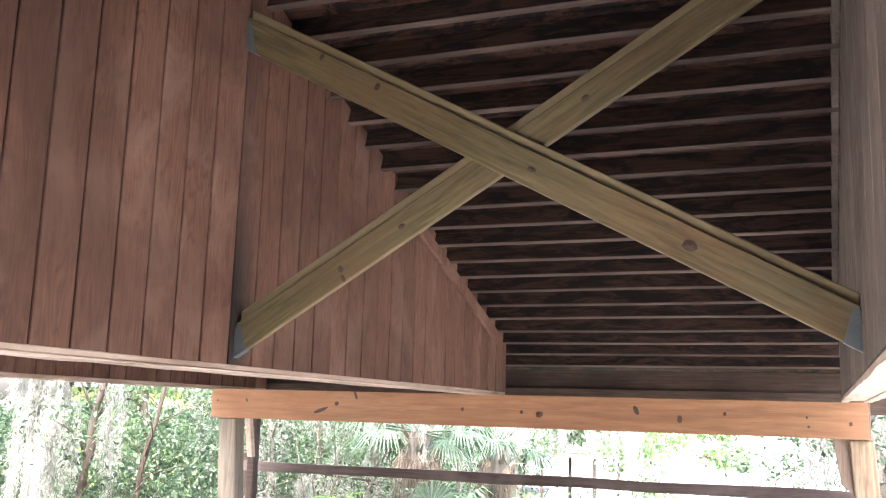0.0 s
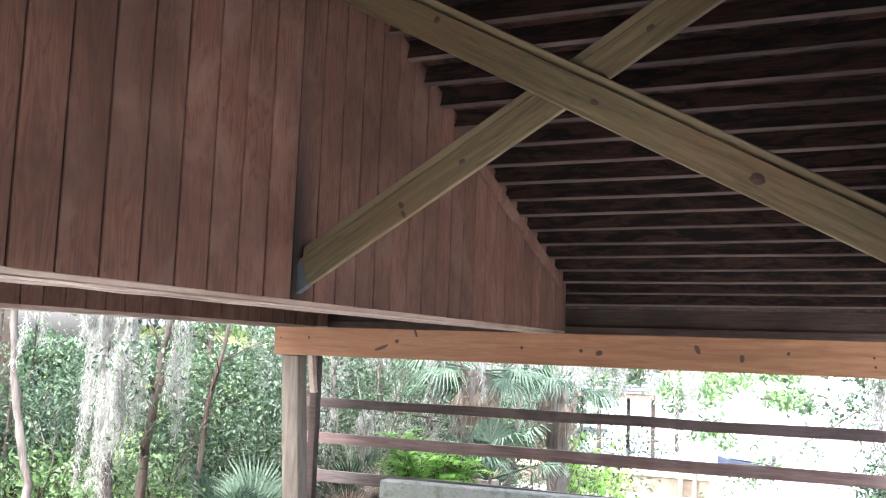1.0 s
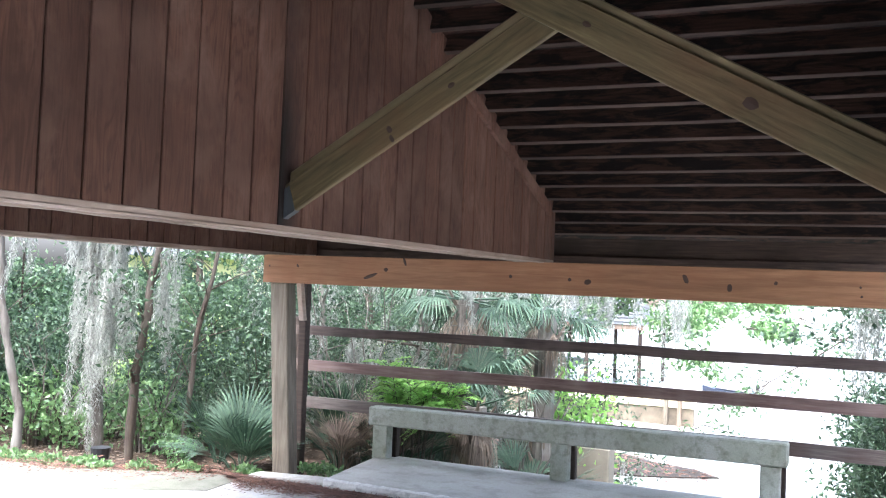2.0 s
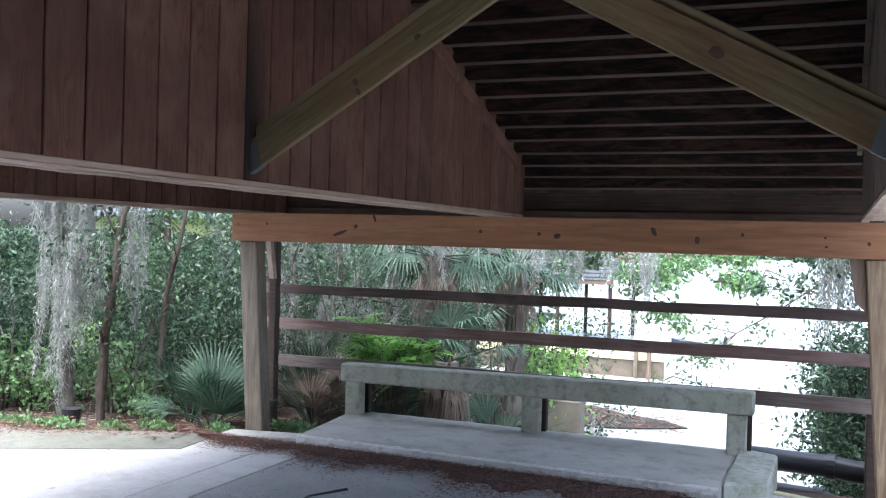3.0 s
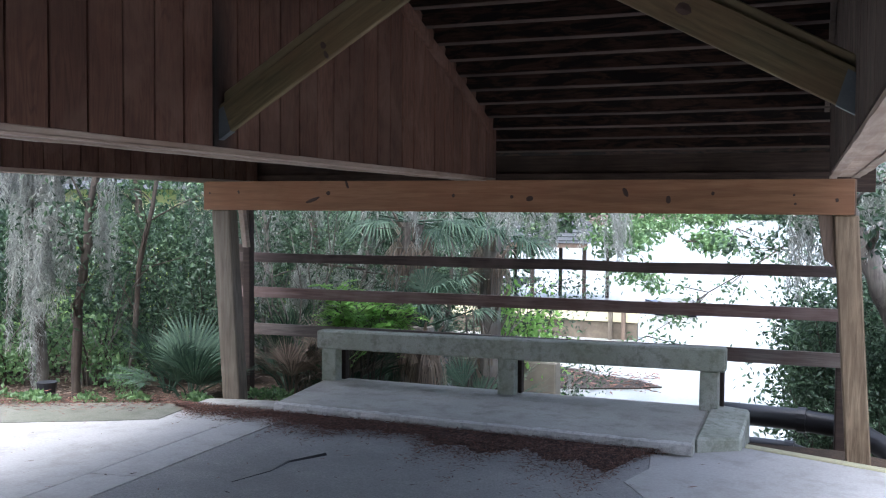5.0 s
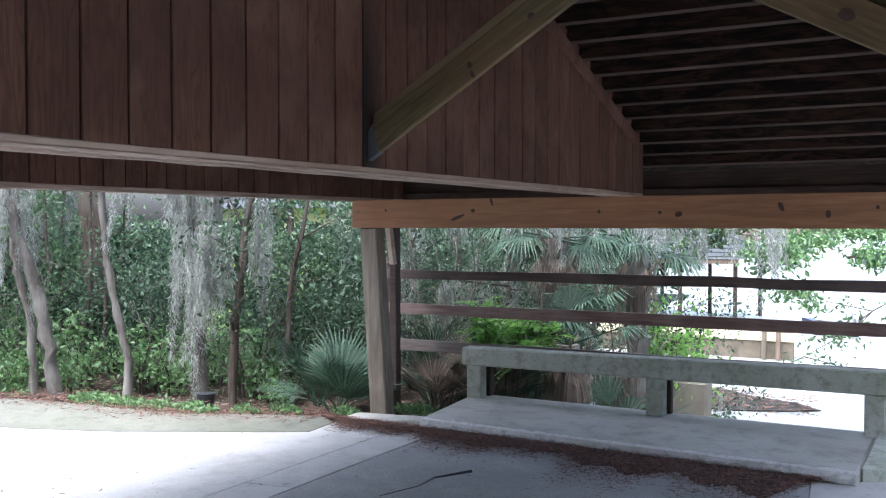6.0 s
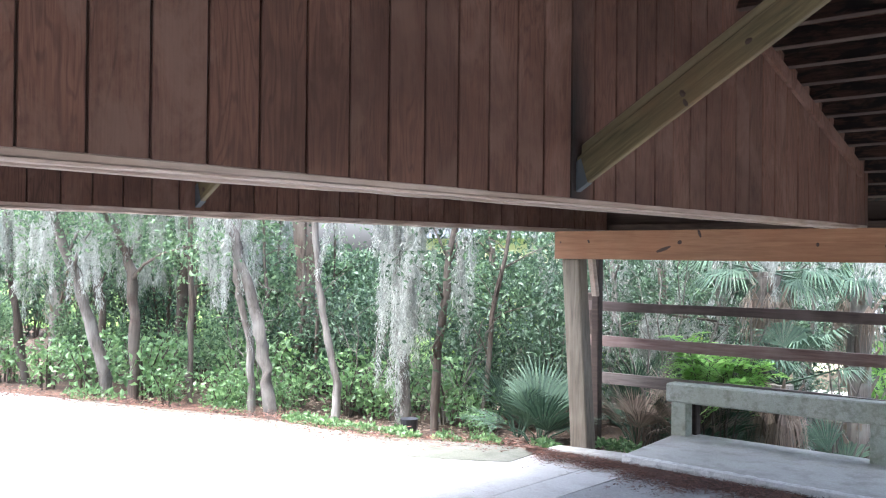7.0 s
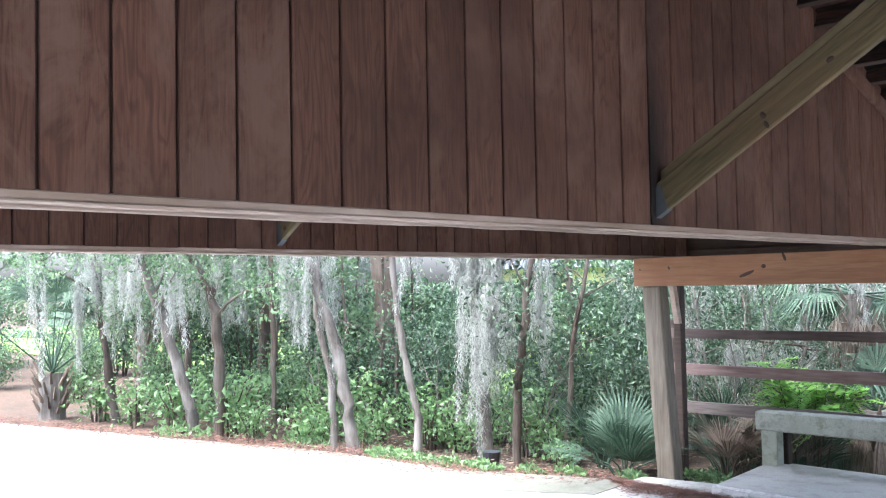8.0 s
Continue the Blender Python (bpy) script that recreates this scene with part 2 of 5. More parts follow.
def hexa(corners, bevel=0.0, bm=None):
    """A solid from its 8 corners: four below and four above, in the same order; edges worn by bevel."""
    own = bm or bmesh.new()
    vs = [own.verts.new(c) for c in corners]
    fs = [own.faces.new([vs[i] for i in f]) for f in BOX]
    if bevel:
        bmesh.ops.bevel(own, geom=list({e for f in fs for e in f.edges}), offset=bevel, segments=1, affect="EDGES")
    return own


def box(x0, x1, y0, y1, z0, z1, bevel=0.0, bm=None, lean=(0, 0)):
    a, c = lean
    return hexa([(x0, y0, z0), (x1, y0, z0), (x1, y1, z0), (x0, y1, z0),
                 (x0 + a, y0 + c, z1), (x1 + a, y0 + c, z1), (x1 + a, y1 + c, z1), (x0 + a, y1 + c, z1)], bevel, bm)


def tube(bm, pts, radii, sides=7):
    rings = []
    up = Vector((0.13, 0.27, 0.95))
    for i, p in enumerate(pts):
        p = Vector(p)
        d = (Vector(pts[min(i + 1, len(pts) - 1)]) - Vector(pts[max(i - 1, 0)])).normalized()
        u = d.cross(up if abs(d.dot(up)) < 0.9 else Vector((1, 0, 0))).normalized()
        v = d.cross(u)
        rings.append([bm.verts.new(p + radii[i] * (math.cos(6.2832 * k / sides) * u + math.sin(6.2832 * k / sides) * v)) for k in range(sides)])
    for a, b in zip(rings, rings[1:]):
        for k in range(sides):
            bm.faces.new((a[k], a[(k + 1) % sides], b[(k + 1) % sides], b[k]))
    bm.faces.new(rings[0][::-1])
    bm.faces.new(rings[-1])
    return bm


# ---------------------------------------------------------------- plan
GROUND = -0.10
WALL_Z = 2.07            # underside of the hanging walls
RIDGE_Y = 3.41


def roof_z(y):
    """Underside of the purlins."""
    return 2.46 + 0.348 * (7.85 - max(y, 2 * RIDGE_Y - y))


# ---------------------------------------------------------------- hanging walls
def hanging_wall(name, x, thick, y0, y1, label, face, material):
    """A boarded wall under the roof; face +1: boards on the +x side, -1: on the -x side, 0: on both."""
    w = thing(name, label, "wall", kind="structure")
    ys = [y0 + 0.02 + (y1 - y0 - 0.04) * k / 24 for k in range(25)]
    x0, x1 = x - thick / 2 + 0.014, x + thick / 2 - 0.014
    v, f = [], []
    for y in ys:
        zt = roof_z(y) + 0.10
        v += [(x0, y, WALL_Z + 0.03), (x1, y, WALL_Z + 0.03), (x1, y, zt), (x0, y, zt)]
    for k in range(24):
        a, b = 4 * k, 4 * k + 4
        for i in range(4):
            j = (i + 1) % 4
            f.append((a + i, b + i, b + j, a + j))
    f += [(3, 2, 1, 0), (96, 97, 98, 99)]
    raw("core", v, f, GROOVE, w)
    part("bottom_trim", box(x - thick / 2 + 0.004, x + thick / 2 - 0.004, y0, y1, WALL_Z - 0.004, WALL_Z + 0.026, 0.006), TRIM, w, "split bottom board painted paler for light from below")
    for sx in (-1, 1):
        bm = bmesh.new()
        n = 36
        prev = None
        for k in range(n + 1):
            y = y0 + (y1 - y0) * k / n
            xa, xb = x + sx * (thick / 2 - 0.05), x + sx * (thick / 2 + 0.004 + random.uniform(-0.003, 0.003))
            zl = WALL_Z - 0.013 + random.uniform(-0.003, 0.004)
            q = [bm.verts.new(c) for c in ((xa, y, zl), (xb, y, zl), (xb, y, WALL_Z - 0.005), (xa, y, WALL_Z - 0.005))]
            if prev:
                for i in range(4):
                    bm.faces.new((prev[i], prev[(i + 1) % 4], q[(i + 1) % 4], q[i]))
            else:
                bm.faces.new(q[::-1])
            prev = q
        bm.faces.new(prev)
        bmesh.ops.recalc_face_normals(bm, faces=bm.faces)
        part("lath", bm, TRIM, w, "thin splintered lath under the bottom board")
    return w


def planks(w, x, thick, side, y0, y1, shift, material, odd=None, step=0.2032):
    """Boards 0.2 m wide with open grooves between them."""
    k = math.ceil((y0 - shift) / step)
    y = shift + k * step
    cuts = [y0] + [shift + i * step for i in range(k, k + 200) if y0 + 0.02 < shift + i * step < y1 - 0.02] + [y1]
    xa = x + side * (thick / 2 - 0.014)
    for a, b in zip(cuts, cuts[1:]):
        a, b = a + 0.0055, b - 0.0055
        xb = x + side * (thick / 2 + random.uniform(-0.0015, 0.0015))
        zt0, zt1, zb = roof_z(a) + 0.1, roof_z(b) + 0.1, WALL_Z + 0.022 + random.uniform(0, 0.004)
        if a < RIDGE_Y < b:
            zt0 = zt1 = max(zt0, zt1)
        e = 0.003 * side
        v = [(xa, a, zb), (xa, b, zb), (xa, b, zt1), (xa, a, zt0), (xb - e, a, zb), (xb - e, b, zb), (xb - e, b, zt1), (xb - e, a, zt0),
             (xb, a + 0.004, zb), (xb, b - 0.004, zb), (xb, b - 0.004, zt1), (xb, a + 0.004, zt0)]
        f = [(0, 3, 2, 1), (0, 1, 5, 4), (1, 2, 6, 5), (2, 3, 7, 6), (3, 0, 4, 7),
             (4, 5, 9, 8), (5, 6, 10, 9), (6, 7, 11, 10), (7, 4, 8, 11), (8, 9, 10, 11)]
        if side < 0:
            f = [q[::-1] for q in f]
        mat = odd(0.5 * (a + b)) if odd else None
        raw("plank", v, f, mat or material, w)


WALLS = [("wall_west", -5.12, 0.2, 8.4), ("wall_middle", -2.22, 0.2, 7.75), ("wall_east", 0.755, 0.2, 7.15)]
wall_label = {"wall_west": "red-brown grooved board wall hanging under the roof",
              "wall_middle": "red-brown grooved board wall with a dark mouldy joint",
              "wall_east": "weathered grey-brown board wall with split bottom edge"}
walls = {n: hanging_wall(n, x, th, -0.9, y1, wall_label[n], 0, SIDING) for n, x, th, y1 in WALLS}

# ---------------------------------------------------------------- roof
roof = thing("ceiling", "dark stained open roof boarding above the purlins", "ceiling", kind="structure")
for sgn, nm in ((1, "deck_boards"), (-1, "deck_boards")):
    bm = bmesh.new()
    n, w = 26, 0.2
    for k in range(n):
        ya = RIDGE_Y + k * w
        p = [(yy, roof_z(yy) + 0.135 + 0.004 * ((k * 7) % 3)) for yy in (ya + 0.004, ya + w - 0.004)]
        if sgn < 0:
            p = [(2 * RIDGE_Y - yy, z) for yy, z in p][::-1]
        (ya_, za), (yb_, zb) = p
        hexa([(-5.3, ya_, za), (1.1, ya_, za), (1.1, yb_, zb), (-5.3, yb_, zb),
              (-5.3, ya_, za + 0.02), (1.1, ya_, za + 0.02), (1.1, yb_, zb + 0.02), (-5.3, yb_, zb + 0.02)], 0, bm)
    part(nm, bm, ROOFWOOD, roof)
for sgn in (1, -1):
    ye = RIDGE_Y + sgn * 5.25
    c = [(-5.5, RIDGE_Y, roof_z(RIDGE_Y) + 0.17), (1.3, RIDGE_Y, roof_z(RIDGE_Y) + 0.17), (1.3, ye, roof_z(ye) + 0.17), (-5.5, ye, roof_z(ye) + 0.17)]
    if sgn < 0:
        c = [c[3], c[2], c[1], c[0]]
    part("roofing", hexa(c + [(x, y, z + 0.05) for x, y, z in c]), ASPHALT, roof, "grey shingle roofing")


def purlin(y, x0, x1):
    """A board on edge, square to the slope."""
    s = 1 if y > RIDGE_Y else -1
    t = math.atan(0.348) * s
    dy, dz = math.sin(t), math.cos(t)
    h, b = 0.132, 0.019
    z = roof_z(y)
    prof = [(y - b * dz, z + b * dy), (y + b * dz, z - b * dy), (y + b * dz + h * dy, z - b * dy + h * dz), (y - b * dz + h * dy, z + b * dy + h * dz)]
    sag = random.uniform(-0.006, 0.004)
    lo = [(x0, *q) for q in prof]
    mid = [((x0 + x1) / 2, q[0], q[1] + sag) for q in prof]
    hi = [(x1, *q) for q in prof]
    v, f = lo + mid + hi, [(0, 1, 2, 3), (11, 10, 9, 8)]
    for a in (0, 4):
        for i in range(4):
            j = (i + 1) % 4
            f.append((a + j, a + i, a + 4 + i, a + 4 + j))
    t = thing("purlin", "dark brown roof purlin, lower edge painted lighter as lit from below", "purlin", "roof purlins")
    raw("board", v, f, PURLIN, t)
    # Underside strip whose lighter colour stands for light from below.
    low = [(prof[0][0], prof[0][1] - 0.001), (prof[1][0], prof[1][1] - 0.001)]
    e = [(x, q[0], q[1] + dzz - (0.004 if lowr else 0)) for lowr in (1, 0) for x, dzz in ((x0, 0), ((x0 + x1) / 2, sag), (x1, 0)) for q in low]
    raw("lower_edge", e, [(0, 1, 3, 2), (2, 3, 5, 4), (0, 2, 8, 6), (2, 4, 10, 8), (3, 1, 7, 9), (5, 3, 9, 11), (1, 0, 6, 7), (4, 5, 11, 10)], PURLIN_EDGE, t, "lower edge painted lighter, as lit from below")
    return t


py = 4.021 - 0.242 * 22
while py < 8.35:
    if not -0.9 < py < 7.72:
        purlin(py, -5.3, 1.05)
    elif abs(py - RIDGE_Y) > 0.12:
        purlin(py, -2.13, 0.66)
        purlin(py, -5.03, -2.31)
    py += 0.242

# sloping trim boards along the wall tops and the boarding over the eave
for nm, x0, x1, lab in (("sloping_trim", 0.615, 0.652, ""), ("sloping_trim", -2.118, -2.085, ""), ("sloping_trim", -5.018, -4.985, "")):
    c = []
    for y, dz in ((RIDGE_Y + 0.05, 0), (7.5, 0)):
        c.append((y, roof_z(y) - 0.005, roof_z(y) + 0.13))
    (ya, a0, a1), (yb, b0, b1) = c
    if x0 < 0:
        a0, b0, a1, b1 = a0 - 0.10, b0 - 0.10, a0 + 0.0, b0 + 0.0
        ya, a0, a1 = 5.55, roof_z(5.55) - 0.10, roof_z(5.55)
    tr = part(nm, hexa([(x0, ya, a0), (x1, ya, a0), (x1, yb, b0), (x0, yb, b0), (x0, ya, a1), (x1, ya, a1), (x1, yb, b1), (x0, yb, b1)], 0.004), SIDING_GREY if x0 > 0 else SIDING)
    tagged(tr, "sloping trim board along the wall's top", "trim", kind="structure")
for k, (z0, z1) in enumerate(((1.98, 2.16), (2.15, 2.33))):
    # The near board is unseen, added to block light from behind.
    for y, lab in ((8.42, "brown old eave board behind the beam"), (2 * RIDGE_Y - 8.46, "unseen near eave board, added to block light")):
        ob = part("eave_board", box(-5.3, 1.05, y + 0.025 * k, y + 0.03 + 0.025 * k, z0, z1, 0.004), EAVE)
        tagged(ob, lab, "trim", kind="structure")

# ---------------------------------------------------------------- beam and posts
beam = thing("beam", "orange pine beam with knots across the posts", "beam")
part("timber", box(-5.045, 0.845, 7.45, 7.488, 1.786, 2.064, 0.004), BEAM, beam)
part("back_timber", box(-5.03, 0.86, 7.492, 7.53, 1.79, 2.062, 0.004), BROWNPOST, beam)


def knot(parent, x, z, rx, rz, y, tilt=0.0):
    bm = bmesh.new()
    c = bm.verts.new((x, y - 0.003, z))
    ring = []
    for i in range(10):
        a = 6.2832 * i / 10
        u, w = rx * math.cos(a) * random.uniform(0.85, 1.15), rz * math.sin(a)
        ring.append(bm.verts.new((x + 0.7 * u * math.cos(tilt) - w * math.sin(tilt), y, z + 0.7 * u * math.sin(tilt) + 0.8 * w * math.cos(tilt))))
    for i in range(10):
        bm.faces.new((c, ring[i], ring[(i + 1) % 10]))
    return part("knot", bm, KNOT, parent, "dark knot")


# Unseen mirrored beam and posts, added to hold light off the upper walls.
near = thing("beam", "unseen near beam, added to block light from behind", "beam")
part("timber", box(-5.045, 1.0, -0.72, -0.66, 1.93, 2.066, 0.004), BROWNPOST, near)
for x in (-4.86, 1.16):
    np_ = thing("timber_post", "unseen post added under the light-blocking near beam", "post", "beam posts")
    part("shaft", box(x, x + 0.17, -0.9, -0.73, GROUND - 0.1, 2.066, 0.012), OLDPOST, np_)
for x, z, rx, rz, t in ((-4.97, 1.95, 0.014, 0.014, 0), (-4.64, 1.96, 0.016, 0.022, 0.4), (-3.665, 1.95, 0.035, 0.024, 0.3), (-3.83, 1.885, 0.12, 0.02, 0.35), (-3.47, 2.03, 0.02, 0.05, 0.3),
                        (-2.42, 1.93, 0.02, 0.022, 0), (-1.72, 1.905, 0.05, 0.028, 0.2), (-1.88, 1.92, 0.022, 0.02, 0), (-0.9, 1.96, 0.03, 0.05, 0.4), (-0.55, 1.9, 0.03, 0.04, 0), (-0.2, 1.95, 0.02, 0.02, 0), (0.42, 1.87, 0.015, 0.013, 0), (0.41, 1.94, 0.013, 0.013, 0), (0.72, 1.90, 0.02, 0.02, 0)):
    knot(beam, x, z, rx, rz, 7.4485, t)

post_w = thing("timber_post", "leaning grey weathered timber post beside the kerb", "post", "beam posts")
part("shaft", box(-4.86, -4.66, 7.50, 7.66, GROUND - 0.1, 1.786, 0.012, lean=(-0.13, 0)), OLDPOST, post_w)
part("side_board", box(-4.66, -4.60, 7.54, 7.60, 1.42, 1.786, 0.006, lean=(-0.05, 0)), TRIM, post_w, "pale short side board")
post_e = thing("timber_post", "leaning brown grained timber post on the kerb", "post", "beam posts")
part("shaft", box(0.835, 1.015, 7.50, 7.66, GROUND - 0.1, 1.786, 0.012, lean=(-0.135, 0)), PALEPOST, post_e)
part("side_board", hexa([(0.64, 7.55, 1.44), (0.735, 7.55, 1.36), (0.735, 7.62, 1.36), (0.64, 7.62, 1.44), (0.585, 7.55, 1.786), (0.70, 7.55, 1.786), (0.70, 7.62, 1.786), (0.585, 7.62, 1.786)], 0.006), BROWNPOST, post_e)
rear = thing("timber_post", "dark old timber post with holes under the eave", "post", "beam posts")
part("shaft", box(-5.02, -4.93, 8.1, 8.19, GROUND - 0.3, 2.0, 0.01), DARKWOOD, rear)


# ---------------------------------------------------------------- crossed braces
def brace(label, xa, za, xb, zb, y, h=0.142, raise_=0.045, hangers=(1, 1), knots=()):
    """A sloping board with plumb-cut ends, and a second one behind it, set a little higher."""
    t = thing("cross_brace", label, "brace", "crossed braces")
    a = math.atan2(zb - za, xb - xa)
    L, tn = math.hypot(xb - xa, zb - za), math.tan(a)
    t.matrix_world = pose(xa, y, za, 0, -math.degrees(a), 0)

    def bar(lo, hi, y0, y1, bev):
        return hexa([(lo * tn, y0, lo), (L + lo * tn, y0, lo), (L + lo * tn, y1, lo), (lo * tn, y1, lo),
                     (hi * tn, y0, hi), (L + hi * tn, y0, hi), (L + hi * tn, y1, hi), (hi * tn, y1, hi)], bev)
    part("board", bar(-h / 2, h / 2, 0, 0.036, 0.0045), TREATED, t)
    part("back_board", bar(-h / 2 + raise_, h / 2 + raise_, 0.038, 0.074, 0.006), TREATED_EDGE, t, "raised back board with bark on its edge")
    for x0, d in ((0, 1), (L, -1)):
        lo, hi = -h / 2 - 0.002, h / 2 * 0.75
        c = [(x0 + lo * tn, lo), (x0 + lo * tn + d * 0.075, lo), (x0 + d * 0.05, 0), (x0 + hi * tn + d * 0.03, hi), (x0 + hi * tn, hi)]
        if d < 0:
            c = c[::-1]
        bm = bmesh.new()
        fr = [bm.verts.new((u, -0.003, w)) for u, w in c]
        bk = [bm.verts.new((u, 0.039, w)) for u, w in c]
        bm.faces.new(fr)
        bm.faces.new(bk[::-1])
        for k in range(5):
            bm.faces.new((fr[k], bk[k], bk[(k + 1) % 5], fr[(k + 1) % 5]))
        bmesh.ops.recalc_face_normals(bm, faces=bm.faces)
        hg = part("hanger", bm, STEEL, t, "galvanised steel hanger")
        for k in range(3):
            w = lo + (hi - lo) * (0.2 + 0.3 * k)
            part("nail", tube(bmesh.new(), [(x0 + w * tn + d * 0.018, -0.006, w), (x0 + w * tn + d * 0.018, -0.002, w)], [0.004, 0.004], 6), STEEL, hg)
    for f, off, rx, rz in knots:
        knot(t, f * L, off, rx * 1.4, rz * 1.25, -0.0005, 0)
    return t


brace("greenish treated pine brace bolted between the walls", -2.119, 3.755, 0.654, 2.248, 3.352, 0.15, knots=((0.262, 0.035, 0.016, 0.018), (0.54, 0.0, 0.022, 0.012), (0.778, 0.0, 0.032, 0.024), (0.15, 0.05, 0.012, 0.02)))
brace("treated pine brace crossing behind another one", -2.119, 2.21, 0.654, 3.90, 3.428, 0.138, 0.055, knots=((0.20, -0.005, 0.014, 0.018), (0.197, -0.05, 0.010, 0.02), (0.31, 0.0, 0.02, 0.012), (0.62, 0.01, 0.02, 0.013)))
brace("treated pine brace in the far bay", -5.019, 2.20, -2.321, 3.85, 3.22, knots=((0.03, -0.02, 0.02, 0.016),))
brace("treated pine brace in the far bay crossing another", -5.019, 3.78, -2.321, 2.36, 3.14)

# ---------------------------------------------------------------- fence, concrete railing, slab
fence = thing("rail_fence", "weathered three-rail timber fence behind the concrete railing", "fence")
for x0, x1, lo, hi in ((-5.52, -5.34, -0.5, 1.40), (0.78, 0.96, -0.5, 1.46)):
    part("fence_post", box(x0, x1, 8.69, 8.85, lo, hi, 0.012), DARKWOOD, fence)
for za, zb, h, rm in ((1.212, 1.23, 0.10, RAIL), (0.815, 0.84, 0.115, RAIL_PINK), (0.40, 0.43, 0.125, RAIL_PALE)):
    bm = bmesh.new()
    n = 10
    pr = []
    for i in range(n + 1):
        f = i / n
        x, z = -5.42 + 6.28 * f, za + (zb - za) * f + random.uniform(-0.006, 0.006)
        hh = h + random.uniform(-0.006, 0.008)
        pr.append([bm.verts.new(q) for q in ((x, 8.64, z), (x, 8.68, z), (x, 8.68, z + hh), (x, 8.64, z + hh))])
    for a, b in zip(pr, pr[1:]):
        for i in range(4):
            j = (i + 1) % 4
            bm.faces.new((a[j], a[i], b[i], b[j]))
    bm.faces.new(pr[0])
    bm.faces.new(pr[-1][::-1])
    part("rail", bm, rm, fence)

crail = thing("concrete_railing", "mossy grey concrete railing on square posts", "railing")
part("top_beam", hexa([(-4.28, 8.36, 0.335), (-0.14, 8.36, 0.362), (-0.14, 8.54, 0.362), (-4.28, 8.54, 0.335), (-4.28, 8.36, 0.525), (-0.14, 8.36, 0.57), (-0.14, 8.54, 0.57), (-4.28, 8.54, 0.525)], 0.014), MOSSY, crail)
for x in (-4.13, -2.19, -0.27):
    part("post", box(x - 0.10, x + 0.07, 8.38, 8.52, -0.02, 0.36, 0.012), MOSSY, crail)
    part("rear_post", box(x + 0.035, x + 0.105, 8.53, 8.62, -0.02, 0.36, 0.01), DARKWOOD, crail, "dark timber strut behind")

slab = thing("pavement_slab", "grey concrete slab with worn pale front edge", "slab", kind="structure")
bm = hexa([(-4.08, 7.22, -0.6), (-0.28, 7.12, -0.6), (-0.28, 8.62, -0.6), (-4.25, 8.62, -0.6), (-4.08, 7.17, 0.0), (-0.28, 7.05, 0.0), (-0.28, 8.62, 0.0), (-4.25, 8.62, 0.0)], 0.02)
part("slab_body", bm, CONCRETE, slab)
n = 70
v, f = [], []
for k in range(n + 1):
    x = -4.07 + 3.78 * k / n
    y = 7.164 - 0.0316 * (x + 4.08)
    a, b = random.uniform(-0.012, 0.014), random.uniform(-0.015, 0.02)
    v += [(x, y - 0.002, -0.085 + b * 0.6), (x, y - 0.014 + a * 0.4, -0.045 + b), (x, y - 0.006 + a * 0.5, -0.006), (x, y + 0.03 + b, 0.004), (x, y + 0.05 + 2 * a, 0.0015)]
    if k:
        p0, p1 = 5 * (k - 1), 5 * k
        f += [(p0 + i, p1 + i, p1 + i + 1, p0 + i + 1) for i in range(4)]
raw("worn_edge", v, f, PALE_EDGE, slab, "chipped pale front edge")
blk = thing("end_block", "pale mossy concrete end block beside the slab", "block", kind="structure")
part("block_body", hexa([(-0.275, 7.2, -0.7), (0.07, 7.35, -0.7), (0.07, 8.6, -0.7), (-0.275, 8.6, -0.7), (-0.275, 7.2, 0.02), (0.06, 7.42, 0.0), (0.06, 8.6, 0.0), (-0.275, 8.6, 0.03)], 0.02), MOSSY, blk)
kerb = thing("kerb", "low worn concrete kerb with chipped edge", "kerb", kind="structure")
pts = [(-8.2, 6.55), (-6.6, 6.72), (-5.6, 7.02), (-4.97, 7.2), (-4.085, 7.22)]
for (xa, ya), (xb, yb) in list(zip(pts, pts[1:]))[3:]:
    part("kerb_stone", hexa([(xa + 0.003, ya, -0.4), (xb - 0.003, yb, -0.4), (xb - 0.003, yb + 0.24, -0.4), (xa + 0.003, ya + 0.24, -0.4), (xa + 0.003, ya + 0.02, -0.075), (xb - 0.003, yb + 0.02, -0.04), (xb - 0.003, yb + 0.24, -0.04), (xa + 0.003, ya + 0.24, -0.075)], 0.012), CONCRETE, kerb)
ykerb = thing("kerb", "kerb edge with faded yellow paint", "kerb", kind="structure")
for k in range(4):
    xa, xb = 0.08 + 1.1 * k, 0.08 + 1.1 * (k + 1) - 0.006
    ya, yb = 7.52 - 0.36 * (xa - 0.08), 7.52 - 0.36 * (xb - 0.08)
    part("kerb_stone", hexa([(xa, ya, -0.5), (xb, yb, -0.5), (xb, yb + 0.1, -0.5), (xa, ya + 0.1, -0.5), (xa, ya, -0.085), (xb, yb, -0.085), (xb, yb + 0.1, -0.085), (xa, ya + 0.1, -0.085)], 0.01), YELLOW, ykerb)

# ---------------------------------------------------------------- ground, road, water
EDGE = [(-60, -9.5), (-30, 0.2), (-20, 3.0), (-14.3, 4.65), (-11.0, 5.6), (-8.5, 6.35), (-6.6, 6.55), (-5.6, 7.04), (-4.97, 7.23), (-4.08, 7.26), (-0.28, 7.2), (0.08, 7.54), (1.2, 7.14), (4.5, 5.95), (12, 4.0), (60, 2.0)]


def edge_y(x):
    for (xa, ya), (xb, yb) in zip(EDGE, EDGE[1:]):
        if xa <= x <= xb:
            return ya + (yb - ya) * (x - xa) / (xb - xa)
    return EDGE[0][1] if x < EDGE[0][0] else EDGE[-1][1]


